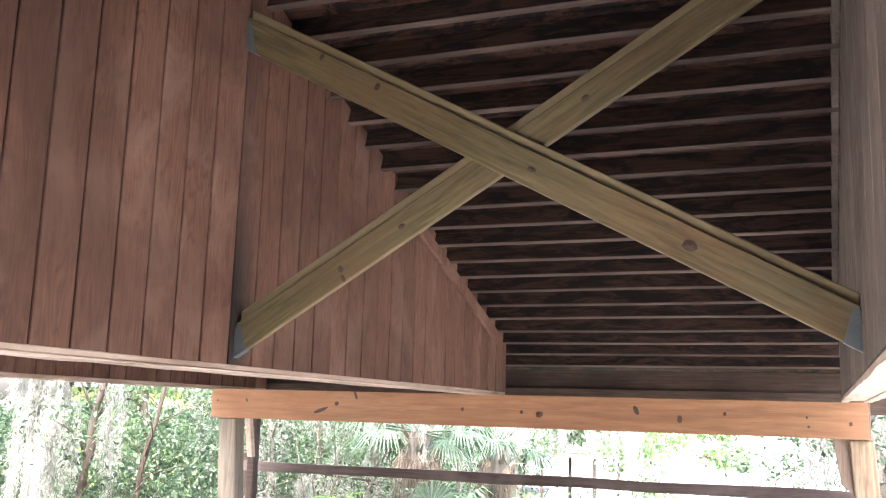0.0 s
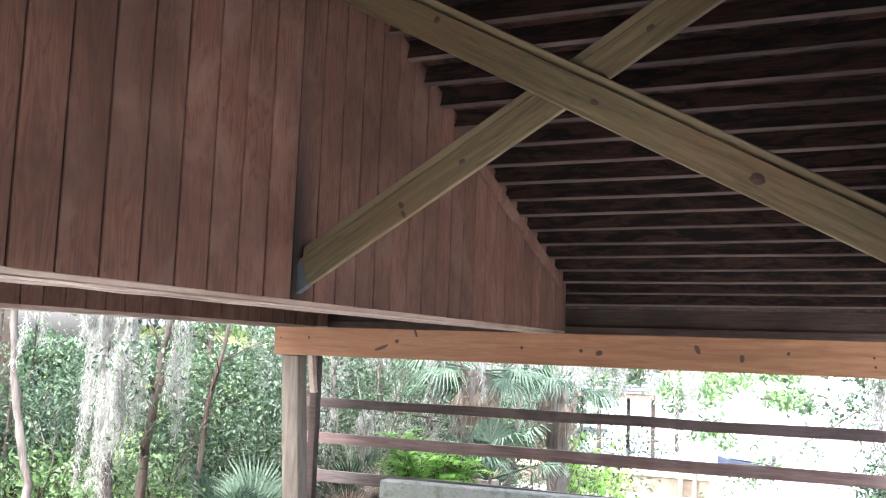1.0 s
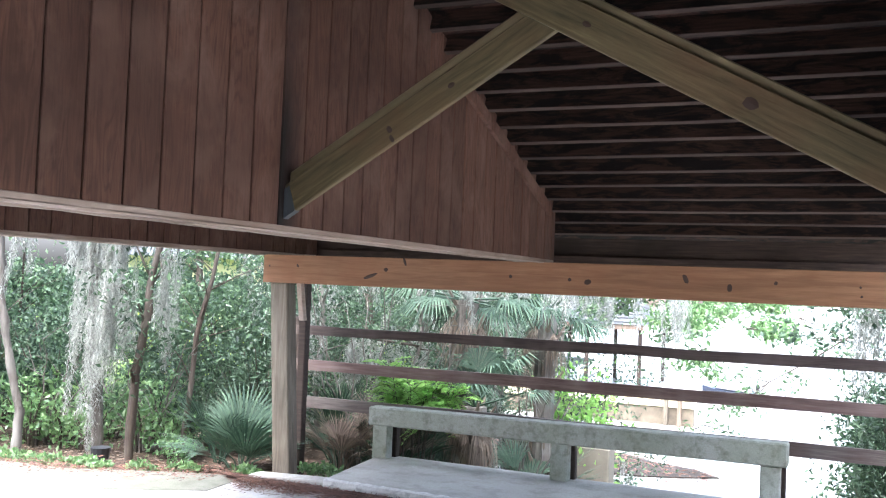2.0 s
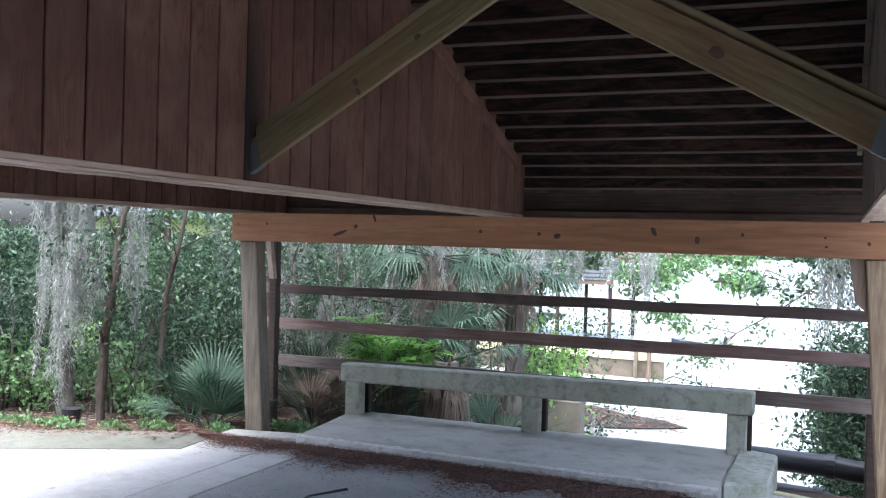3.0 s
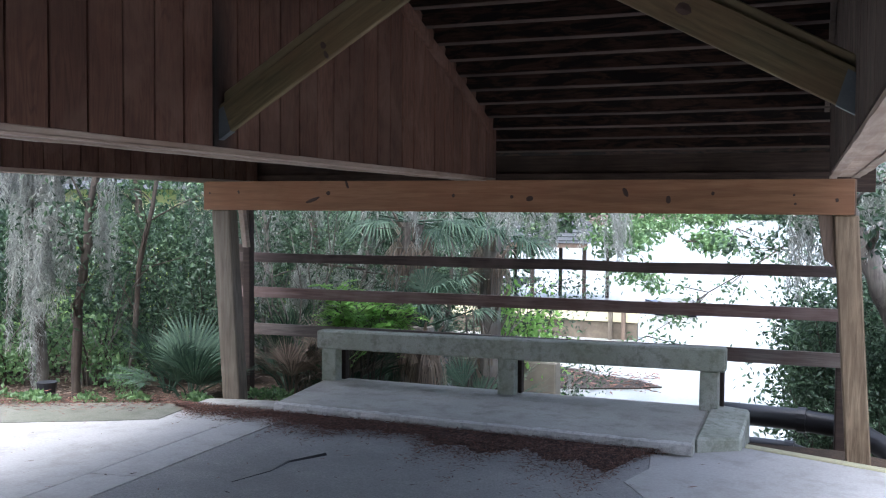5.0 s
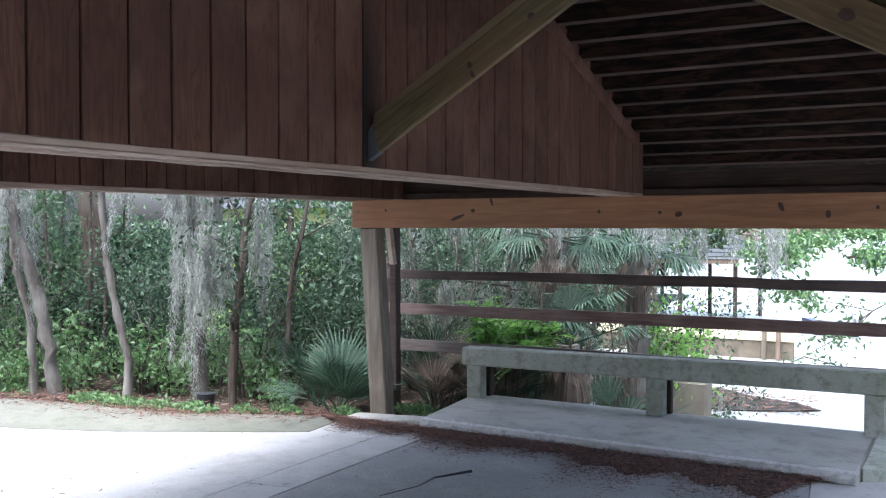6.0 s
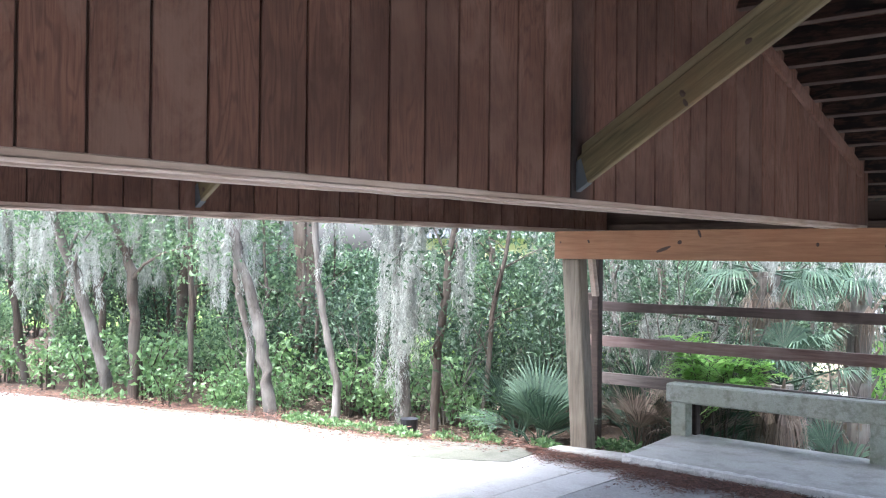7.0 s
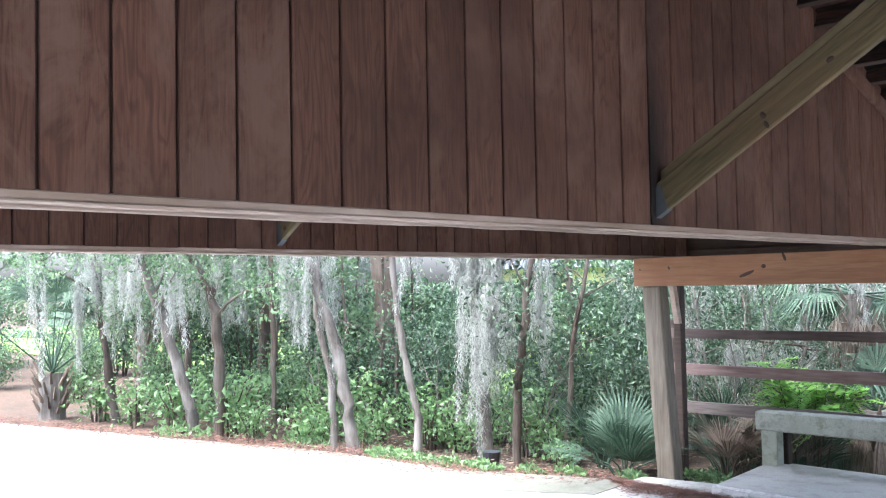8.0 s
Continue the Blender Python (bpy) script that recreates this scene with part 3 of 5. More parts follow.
def smooth(a, b, x):
    t = min(1, max(0, (x - a) / (b - a)))
    return t * t * (3 - 2 * t)


def ground_z(x, y):
    """Level behind the road in the west, a bank down to the creek in the east."""
    d = y - edge_y(x)
    base = GROUND - 0.012 - 0.16 * smooth(-0.1, 0.5, d)
    shore = -4.6 - 6.5 * smooth(13, 22, y) - 30 * smooth(34, 50, y)
    bank = smooth(shore - 1.4, shore + 1.4, x) * smooth(1.0, 3.6, d)
    z = base - 2.0 * bank * (1 - smooth(840, 890, y))
    z += 0.5 * smooth(-8, -14, x) * smooth(6, 20, d) + (0.05 * noise.noise((x * 0.9, y * 0.9, 0)) if d > 0.3 else 0)
    return z - (0.3 if d < -0.3 else 0)


xs = sorted({-900, -300, -120, 300, 900, *[-60 + 1.0 * i for i in range(121)], *[-16 + 0.4 * i for i in range(50)]})
ys = sorted({-900, -300, -60, -20, -8, 60, 90, 160, 400, 900, *[2 + 0.4 * i for i in range(50)], *[22 + 1.5 * i for i in range(34)], 120, 200, 300, 340, 390, 840, 890})
v = [(x, y, ground_z(x, y)) for y in ys for x in xs]
nx = len(xs)
f = [(j * nx + i, j * nx + i + 1, (j + 1) * nx + i + 1, (j + 1) * nx + i) for j in range(len(ys) - 1) for i in range(nx - 1)]
g = raw("ground", v, f, LITTER)
tagged(g, "brown leaf-littered ground sloping to the creek", "ground", kind="structure")

road = thing("road", "pale concrete road surface with cracks under the roof", "road", kind="structure")
west = [(x, y) for x, y in EDGE if x < -4.9] + [(-4.255, 7.255), (-4.255, -40), (-60, -40)]
joint = [(-4.245, 7.25), (-3.855, 7.25), (-3.855, 5.02), (-4.245, 4.94)]
joint2 = [(-4.245, 4.93), (-3.855, 5.01), (-3.855, -40), (-4.245, -40)]
east = [(-3.845, 7.25), (-0.62, 7.2), (-0.55, 6.6), (-0.66, 6.2), (-0.3, 5.6), (0.1, 4.6), (1.6, 2.0), (3.5, -40), (-3.845, -40)]
patch = [(-0.615, 7.2)] + [(x, y) for x, y in EDGE if x > -0.5] + [(60, -40), (3.505, -40), (1.605, 2.0), (0.105, 4.6), (-0.295, 5.6), (-0.655, 6.2), (-0.545, 6.6)]


def sheet(name, outline, z, mat, parent, depth=0.25, label=""):
    bm = bmesh.new()
    top = [bm.verts.new((x, y, z)) for x, y in outline]
    low = [bm.verts.new((x, y, z - depth)) for x, y in outline]
    n = len(outline)
    bm.faces.new(top)
    for i in range(n):
        j = (i + 1) % n
        bm.faces.new((top[i], low[i], low[j], top[j]))
    bmesh.ops.triangulate(bm, faces=[fc for fc in bm.faces if len(fc.verts) > 4])
    bmesh.ops.recalc_face_normals(bm, faces=bm.faces)
    return part(name, bm, mat, parent, label)


sheet("pale_surface", west, GROUND, PAVED, road)
# Strip along the road's edge, darker than the pale surface.
sheet("apron", [(x, y - 0.01) for x, y in EDGE if -12 < x < -4.9] + [(-4.9, 6.55), (-5.3, 6.3), (-5.74, 6.07), (-6.5, 5.65), (-7.4, 5.3), (-9.0, 5.05), (-11.0, 4.85)], GROUND + 0.006, APRON, road, 0.03, "darker grey-green concrete apron")
sheet("joint_strip", joint, GROUND, PAVED, road)
sheet("joint_strip", joint2, GROUND, PAVED, road)
sheet("dark_surface", east, GROUND - 0.004, ASPHALT, road, label="darker rough asphalt")
sheet("corner_surface", patch, GROUND, PAVED, road)
crack = tube(bmesh.new(), [(-3.2, 5.15, -0.104), (-3.09, 5.5, -0.104), (-3.1, 5.75, -0.104), (-2.94, 6.05, -0.104)], [0.004, 0.006, 0.014, 0.02], 5)
part("tar_crack", crack, BLACKPIPE, road, "dark tarred crack")

water_m, nt, b = start("creek_water")
# Pale base colour: part of the sky's reflection is painted in.
b.inputs["Base Color"].default_value = (0.30, 0.31, 0.28, 1)
b.inputs["Roughness"].default_value = 0.22
b.inputs["IOR"].default_value = 1.33
bump(nt, b, noise_tex(nt, coords(nt, (1, 0.5, 1), False), 2.2, 3), 0.5, 0.05)
water = raw("water", [(-60, 9, -1.45), (900, 9, -1.45), (900, 900, -1.45), (-60, 900, -1.45)], [(0, 1, 2, 3)], water_m)
tagged(water, "bright still creek water reflecting the sky", "water", kind="structure")

# thick black pipes behind the kerb
for r, pts in ((0.105, [(-0.4, 9.3, -0.18), (0.5, 9.15, -0.17), (0.95, 9.05, -0.2), (1.25, 8.8, -0.32), (1.45, 8.3, -0.5)]),
               (0.075, [(-0.4, 8.85, -0.36), (0.4, 8.7, -0.36), (0.85, 8.5, -0.45), (1.15, 8.1, -0.55)])):
    p = thing("pipe", "thick black plastic pipe behind the kerb", "pipe", "black pipes")
    part("pipe_run", tube(bmesh.new(), pts, [r] * len(pts), 16), BLACKPIPE, p, smooth=True)
    c = pts[1]
    part("collar", tube(bmesh.new(), [(c[0] - 0.03, c[1] + 0.003, c[2]), (c[0] + 0.05, c[1] - 0.008, c[2])], [r * 1.16] * 2, 16), BLACKPIPE, p)


# ---------------------------------------------------------------- plants
BARK = wood("pale_bark", (0.070, 0.060, 0.050), (0.20, 0.18, 0.155), "z", 0.9, (0.30, 0.29, 0.26), 0.6, 0.2, 1.0)
BARK_DARK = wood("dark_bark", (0.045, 0.034, 0.026), (0.11, 0.085, 0.065), "z", 0.9, (0.16, 0.15, 0.13), 0.5, 0.3, 0.6)
LEAF = leaf_mat("green_leaves", (0.03, 0.068, 0.036), (0.175, 0.265, 0.13), 0.45, 0.5)
LEAF_DARK = leaf_mat("dark_leaves", (0.010, 0.029, 0.015), (0.08, 0.135, 0.07), 0.5, 0.3)
LEAF_LIGHT = leaf_mat("light_leaves", (0.075, 0.15, 0.06), (0.20, 0.32, 0.13), 0.35, 0.42)
LEAF_BRIGHT = leaf_mat("fresh_leaves", (0.17, 0.35, 0.07), (0.33, 0.54, 0.15), 0.45, 0.6)
# Sunlit patches deep in the wood are painted as this bright leaf colour.
LEAF_YELLOW = leaf_mat("yellow_green_leaves", (0.16, 0.26, 0.03), (0.32, 0.42, 0.06), 0.5, 0.45)
MOSS = leaf_mat("spanish_moss", (0.17, 0.18, 0.16), (0.44, 0.455, 0.41), 0.95, 0.35)
PALMLEAF = leaf_mat("palm_leaves", (0.014, 0.040, 0.024), (0.07, 0.118, 0.07), 0.8, 0.2)
DEADPALM = leaf_mat("dead_palm_leaves", (0.08, 0.06, 0.045), (0.26, 0.205, 0.155), 0.85, 0.2)

rng = np.random.default_rng(7)


def unit(n):
    d = rng.normal(size=(n, 3))
    return d / np.linalg.norm(d, axis=1, keepdims=True)


def quads(name, verts, mat, parent=None, label=""):
    n = len(verts) // 4
    return raw(name, verts, [(4 * i, 4 * i + 1, 4 * i + 2, 4 * i + 3) for i in range(n)], mat, parent, label)


def leaf_verts(centres, length, width, droop=0.3):
    """Small pointed leaves, folded along nothing but turned every way."""
    n = len(centres)
    d = unit(n)
    d[:, 2] -= droop
    d /= np.linalg.norm(d, axis=1, keepdims=True)
    s = np.cross(d, unit(n))
    s /= np.linalg.norm(s, axis=1, keepdims=True) + 1e-9
    k = rng.uniform(0.6, 1.3, (n, 1))
    nrm = np.cross(d, s) * 0.12 * length * k
    a = centres
    m = centres + d * length * k * 0.45
    tip = centres + d * length * k
    v = np.stack([a, m + s * width * k / 2 + nrm, tip, m - s * width * k / 2 + nrm], 1)
    return v.reshape(-1, 3)


def cloud(points, per, spread):
    p = np.repeat(np.asarray(points, float), per, axis=0)
    return p + rng.normal(size=p.shape) * np.asarray(spread)


def moss_verts(tops, n, lmin, lmax, spread, width=0.0022):
    """Hanging drapes: each a few tapering ropes of short, curly, hair-thin ribbons."""
    out = []
    for t in tops:
        drape = rng.uniform(lmin, lmax)
        for _ in range(rng.integers(2, 6)):
            full = drape * rng.uniform(0.35, 1.0)
            m = int(8.0 * n * (0.1 + full))
            wide = spread * rng.uniform(0.3, 0.85)
            root = np.array(t) + rng.normal(size=3) * np.array([1.2, 1.2, 2.5]) * spread
            sway = rng.normal(size=3) * np.array([0.05, 0.05, 0])
            d = full * rng.uniform(0, 1, m) ** 1.15
            lump = 0.55 + 0.45 * np.sin(d * rng.uniform(9, 20) + rng.uniform(0, 6))
            taper = ((1 - 0.85 * d / full) * wide * lump)[:, None]
            p = root + rng.normal(size=(m, 3)) * taper + sway * (d / full)[:, None] - d[:, None] * np.array([0, 0, 1])
            L = rng.uniform(0.03, 0.11, m)
            a = rng.uniform(0, 6.283, m)
            side = np.stack([np.cos(a), np.sin(a), rng.normal(size=m) * 0.6], 1)
            pts = []
            off = np.zeros((m, 3))
            for i in range(3):
                off = off + rng.normal(size=(m, 3)) * np.array([0.018, 0.018, 0.010])
                w = width * (1.25 - i / 3) * rng.uniform(0.6, 1.6, (m, 1))
                q = p + off - (L * i / 2)[:, None] * np.array([0, 0, 1])
                pts.append((q - side * w, q + side * w))
            for (a0, b0), (a1, b1) in zip(pts, pts[1:]):
                out.append(np.stack([a0, b0, b1, a1], 1).reshape(-1, 3))
    return np.concatenate(out)


def bent(base, top, n=6, wob=0.1):
    b, t = Vector(base), Vector(top)
    return [b.lerp(t, i / n) + Vector((random.uniform(-wob, wob), random.uniform(-wob, wob), 0)) * (1 if 0 < i < n else 0) for i in range(n + 1)]


def tree(name, label, trunk, r0, r1, limbs, mat, leafmat, leaves, moss, group, crown_low=2.3, crown_high=6.0, moss_len=(0.5, 1.3), moss_low=1.9, leaf=(0.075, 0.036), reach=1.4, spread=(0.2, 0.2, 0.15)):
    """trunk: points from the ground up. Limbs leave it in its upper part and carry leaves and moss."""
    base = Vector(trunk[0])
    t = thing(name, label, "tree", group)
    t.location = base
    pts = [Vector(p) - base for p in trunk]
    n = len(pts)
    bm = bmesh.new()
    way, girth = [pts[0] - Vector((0, 0, 0.25))], [r0 * 1.05]
    for i in range(n - 1):
        for j in range(4):
            f = (i + j / 4) / (n - 1)
            k = 0.25 * r0 if i + j else 0
            way.append(pts[i].lerp(pts[i + 1], j / 4) + Vector((random.uniform(-k, k), random.uniform(-k, k), 0)))
            girth.append(0.72 * (r0 + (r1 - r0) * f) * random.uniform(0.84, 1.16))
    tube(bm, way + [pts[-1]], girth + [0.72 * r1], 9)
    ends, hang = [], []
    top_z = pts[-1].z
    for i in range(limbs):
        z = crown_low - 0.2 + (crown_high - crown_low) * (i + random.random()) / limbs * 0.75
        k = max(1, min(n - 1, next((j for j, p in enumerate(pts) if p.z > z), n - 1)))
        f = (z - pts[k - 1].z) / max(0.01, pts[k].z - pts[k - 1].z)
        p = pts[k - 1].lerp(pts[k], min(1, max(0, f)))
        a = 2.4 * i + random.uniform(-0.5, 0.5)
        L = reach * random.uniform(0.6, 1.25)
        q = p + Vector((math.cos(a) * L, math.sin(a) * L, random.uniform(0.1, 0.7)))
        m = p.lerp(q, 0.5) + Vector((random.uniform(-0.15, 0.15), random.uniform(-0.15, 0.15), random.uniform(0, 0.2)))
        tube(bm, [p, p.lerp(m, 0.5) + Vector((random.uniform(-0.06, 0.06), random.uniform(-0.06, 0.06), 0.03)), m, q], [r1 * 0.42, r1 * 0.32, r1 * 0.2, r1 * 0.04], 5)
        ends += [tuple(m), tuple(q), tuple(m.lerp(q, 0.5)), tuple(q + Vector((random.uniform(-0.5, 0.5), random.uniform(-0.5, 0.5), random.uniform(-0.3, 0.4))))]
        hang += [tuple(p.lerp(m, u)) for u in (0.5, 1.0)] + [tuple(m.lerp(q, u)) for u in (0.35, 0.7, 1.0)]
    part("trunk", bm, mat, t, smooth=True)
    if leaves:
        c = np.array(cloud(ends, max(1, leaves // len(ends)), spread))
        c = c[(c[:, 1] + base.y > 8.6) | (c[:, 0] + base.x < -5.6)]
        quads("crown", leaf_verts(c, *leaf), leafmat, t)
    if moss:
        pick = [hang[i] for i in rng.permutation(len(hang))[:int(1.1 * moss)]]
        pick += [tuple(pts[min(n - 1, 2 + i % max(1, n - 2))] + Vector((random.uniform(-0.2, 0.2), random.uniform(-0.2, 0.2), 0))) for i in range(moss // 3)]
        pick = [(x, y, max(moss_low + random.uniform(-0.6, 0.7), z)) for x, y, z in pick]
        quads("hanging_moss", moss_verts(pick, 35, *moss_len, 0.05), MOSS, t, "grey-green strands of hanging moss")
    return t


G0 = -0.28
# trunks at the road's edge, west of the roof
tree("leaning_tree", "pale leaning trunk with hanging grey moss at the road", [(-8.77, 6.86, G0), (-8.84, 6.77, 0.4), (-8.89, 6.7, 0.98), (-9.0, 6.56, 1.62), (-9.1, 6.42, 2.16), (-9.3, 6.2, 3.1), (-9.5, 6.1, 4.4)], 0.115, 0.06, 7, BARK, LEAF, 900, 9, "roadside trees", 3.3, 5.0, (0.7, 1.6), 2.3)
tree("thin_tree", "thin crooked trunk with moss at the road", [(-8.14, 7.29, G0), (-8.11, 7.32, 0.23), (-8.2, 7.22, 0.78), (-8.27, 7.14, 1.4), (-8.31, 7.1, 2.19), (-8.3, 7.1, 4.3)], 0.075, 0.045, 6, BARK, LEAF, 400, 3, "roadside trees", 3.3, 4.6, (0.6, 1.3), 2.2)
tree("mossy_tree", "trunk heavily draped in long grey moss", [(-7.4, 7.76, G0), (-7.4, 7.76, 0.25), (-7.46, 7.7, 0.78), (-7.49, 7.68, 1.46), (-7.49, 7.67, 2.13), (-7.4, 7.8, 4.5)], 0.09, 0.06, 8, BARK, LEAF, 300, 24, "roadside trees", 3.2, 4.6, (1.2, 2.7), 1.9, reach=0.5)
tree("thin_tree", "thin dark trunk with long moss beside a leafy tree", [(-6.88, 7.71, G0), (-6.87, 7.72, 0.56), (-6.81, 7.77, 1.2), (-6.75, 7.82, 1.98), (-6.5, 8.0, 3.0), (-6.4, 8.1, 4.6)], 0.075, 0.045, 8, BARK_DARK, LEAF_DARK, 1500, 7, "roadside trees", 1.0, 4.2, (0.5, 1.3), 1.6, reach=0.5)
tree("thin_tree", "thin pale trunk close beside a leaning one", [(-9.32, 6.95, G0), (-9.33, 6.94, 0.53), (-9.4, 6.85, 1.09), (-9.45, 6.78, 1.47), (-9.43, 6.81, 2.23), (-9.5, 7.0, 4.4)], 0.075, 0.045, 5, BARK, LEAF, 350, 4, "roadside trees", 3.3, 4.6, (0.8, 1.6))
tree("leaning_tree", "leaning forked trunk with moss", [(-11.54, 6.22, G0), (-11.57, 6.17, 0.21), (-11.69, 5.94, 1.07), (-11.74, 5.85, 1.48), (-11.88, 5.57, 2.29), (-12.1, 5.3, 4.0)], 0.12, 0.07, 7, BARK, LEAF, 2600, 9, "roadside trees", 1.9, 4.6, (0.5, 1.1), 1.9)
tree("thin_tree", "upright trunk with leafy limbs and moss", [(-11.09, 6.33, G0), (-11.09, 6.33, 0.77), (-11.11, 6.29, 1.55), (-11.18, 6.18, 1.93), (-11.27, 6.02, 2.29), (-11.4, 5.9, 4.3)], 0.11, 0.07, 7, BARK_DARK, LEAF, 2600, 10, "roadside trees", 1.8, 4.6, (0.5, 1.1), 1.9)
tree("thin_tree", "thin dark trunk between mossy ones", [(-10.76, 7.0, G0), (-10.75, 7.0, 1.13), (-10.77, 6.98, 2.24), (-10.8, 7.0, 4.3)], 0.06, 0.04, 5, BARK_DARK, LEAF, 1200, 5, "roadside trees", 2.0, 4.2, (0.5, 1.1), 2.0)
tree("thin_tree", "trunk half hidden by moss and leaves", [(-13.0, 6.9, G0), (-13.0, 6.9, 1.0), (-13.2, 6.8, 2.2), (-13.4, 6.7, 4.4)], 0.08, 0.05, 7, BARK_DARK, LEAF, 3000, 10, "roadside trees", 1.6, 4.4, (0.6, 1.3), 2.0)
tree("thin_tree", "dark trunk under a mossy leafy crown", [(-14.17, 6.3, G0), (-14.25, 6.1, 1.09), (-14.28, 6.0, 2.43), (-14.4, 6.0, 4.8)], 0.10, 0.06, 8, BARK_DARK, LEAF, 3600, 10, "roadside trees", 1.6, 4.6, (0.8, 1.7), 2.1)
tree("stout_tree", "stout dark trunk deeper in the wood", [(-10.9, 9.2, G0), (-10.9, 9.2, 1.2), (-11.0, 9.2, 3.0), (-11.0, 9.3, 5.5)], 0.30, 0.18, 6, BARK_DARK, LEAF_DARK, 1500, 6, "roadside trees", 3.0, 5.4, (0.4, 0.9), 2.4)

# leafy trees further back; tall unseen crowns added to shade the wood
back = tree("woodland_tree", "slender leafy woodland tree hung with moss", [(-8.6, 10.8, G0), (-8.5, 10.8, 1.2), (-8.7, 10.9, 3.0), (-8.6, 10.8, 7.5)], 0.10, 0.05, 22, BARK_DARK, LEAF, 9000, 3, "woodland trees", 1.2, 8.4, (0.6, 1.5), 1.6, reach=0.85, leaf=(0.085, 0.045), spread=(0.13, 0.13, 0.09))
back2 = tree("woodland_tree", "slender dark-leaved woodland tree", [(-14.5, 9.2, G0), (-14.4, 9.3, 1.5), (-14.6, 9.2, 3.4), (-14.5, 9.3, 7.8)], 0.13, 0.06, 22, BARK_DARK, LEAF, 15000, 4, "woodland trees", 1.5, 8.6, (0.6, 1.4), 1.8, reach=1.7, leaf=(0.095, 0.05))
spots = [(-18.5, 9.0), (-20.5, 12.0), (-6.8, 17.0), (-23.0, 8.5), (-26.0, 12.0), (-28, 9), (-13.6, 8.6)]
for i, (x, y) in enumerate(spots):
    copy_thing(back if i % 2 else back2, pose(x, y, ground_z(x, y), 0, 0, 67 * i) @ Matrix.Scale(random.uniform(0.85, 1.15), 4))


def shrub(label, at, height, width, mat, n, leaf, group, stems=7, bark=BARK_DARK, kind_name="shrub"):
    t = thing(kind_name, label, "shrub", group)
    t.location = at
    bm = bmesh.new()
    tips = []
    for i in range(stems):
        a = 6.283 * i / stems + random.uniform(-0.4, 0.4)
        w = width * random.uniform(0.25, 0.55)
        h = height * random.uniform(0.6, 1.0)
        p = [(0.06 * math.cos(a), 0.06 * math.sin(a), -0.15), (w * 0.4 * math.cos(a), w * 0.4 * math.sin(a), h * 0.5), (w * math.cos(a), w * math.sin(a), h)]
        tube(bm, p, [0.016, 0.011, 0.004], 4)
        for f in (0.25, 0.5, 0.75, 1.0):
            q = Vector(p[1]).lerp(Vector(p[2]), f)
            tips.append(tuple(q))
            tips.append((q.x * 0.7, q.y * 0.7, q.z * random.uniform(0.25, 0.8)))
    part("branchwork", bm, bark, t)
    quads("foliage", leaf_verts(cloud(tips, n // len(tips), (width * 0.16, width * 0.16, height * 0.1)), *leaf), mat, t)
    return t


s_dark = shrub("dense dark-leaved understorey shrub", (-9.0, 8.6, G0), 1.7, 1.3, LEAF_DARK, 2600, (0.085, 0.04), "woodland shrubs")
s_mid = shrub("green leafy understorey shrub", (-11.0, 8.0, G0), 1.4, 1.2, LEAF, 2200, (0.085, 0.042), "woodland shrubs")
s_low = shrub("small pale green shrub at the road's edge", (-9.5, 6.6, G0), 0.55, 0.6, LEAF_LIGHT, 420, (0.07, 0.04), "roadside shrubs", 6)
s_yel = shrub("yellow-green shrub with sunlight painted into its leaves", (-9.2, 13.2, G0), 1.1, 1.3, LEAF_YELLOW, 900, (0.11, 0.06), "sunlit shrubs", 6)
k = 0
for x, y, m, s in [(-6.2, 9.2, 0, 0.9), (-7.0, 9.0, 0, 0.8), (-7.4, 10.6, 0, 1.2), (-8.2, 8.8, 1, 0.7), (-8.8, 11.0, 0, 1.0), (-10.2, 8.9, 0, 0.95), (-10.0, 11.5, 0, 0.9), (-11.6, 10.5, 0, 0.95), (-12.6, 8.4, 1, 0.8), (-13.4, 10.0, 0, 1.2),
                   (-12.9, 7.4, 1, 0.75), (-14.2, 7.2, 1, 0.7), (-15.6, 7.9, 1, 0.85), (-14.8, 11.5, 0, 1.0), (-16.5, 9.5, 0, 1.3), (-17.8, 7.2, 1, 0.9), (-19.5, 7.8, 1, 1.1), (-21.5, 6.8, 1, 1.0), (-18.5, 11.5, 0, 1.5), (-22.0, 10.0, 0, 1.5), (-24.5, 7.0, 0, 1.3),
                   (-6.4, 11.4, 0, 1.2), (-7.8, 12.6, 0, 1.2), (-9.6, 14.2, 0, 1.0), (-11.5, 14.0, 0, 1.0), (-13.5, 13.5, 0, 1.05), (-5.6, 10.4, 1, 0.8), (-27, 8, 0, 1.5), (-30, 6, 0, 1.6), (-33, 9, 0, 2.0), (-26, 14, 0, 2.0), (-21, 15, 0, 2.0), (-16.5, 16, 0, 1.2), (-12, 18, 0, 1.1), (-8, 17, 0, 1.6), (-6.2, 14.6, 0, 1.4)]:
    k += 1
    copy_thing(s_mid if m else s_dark, pose(x, y, ground_z(x, y), 0, 0, 51 * k) @ Matrix.Scale(s, 4))
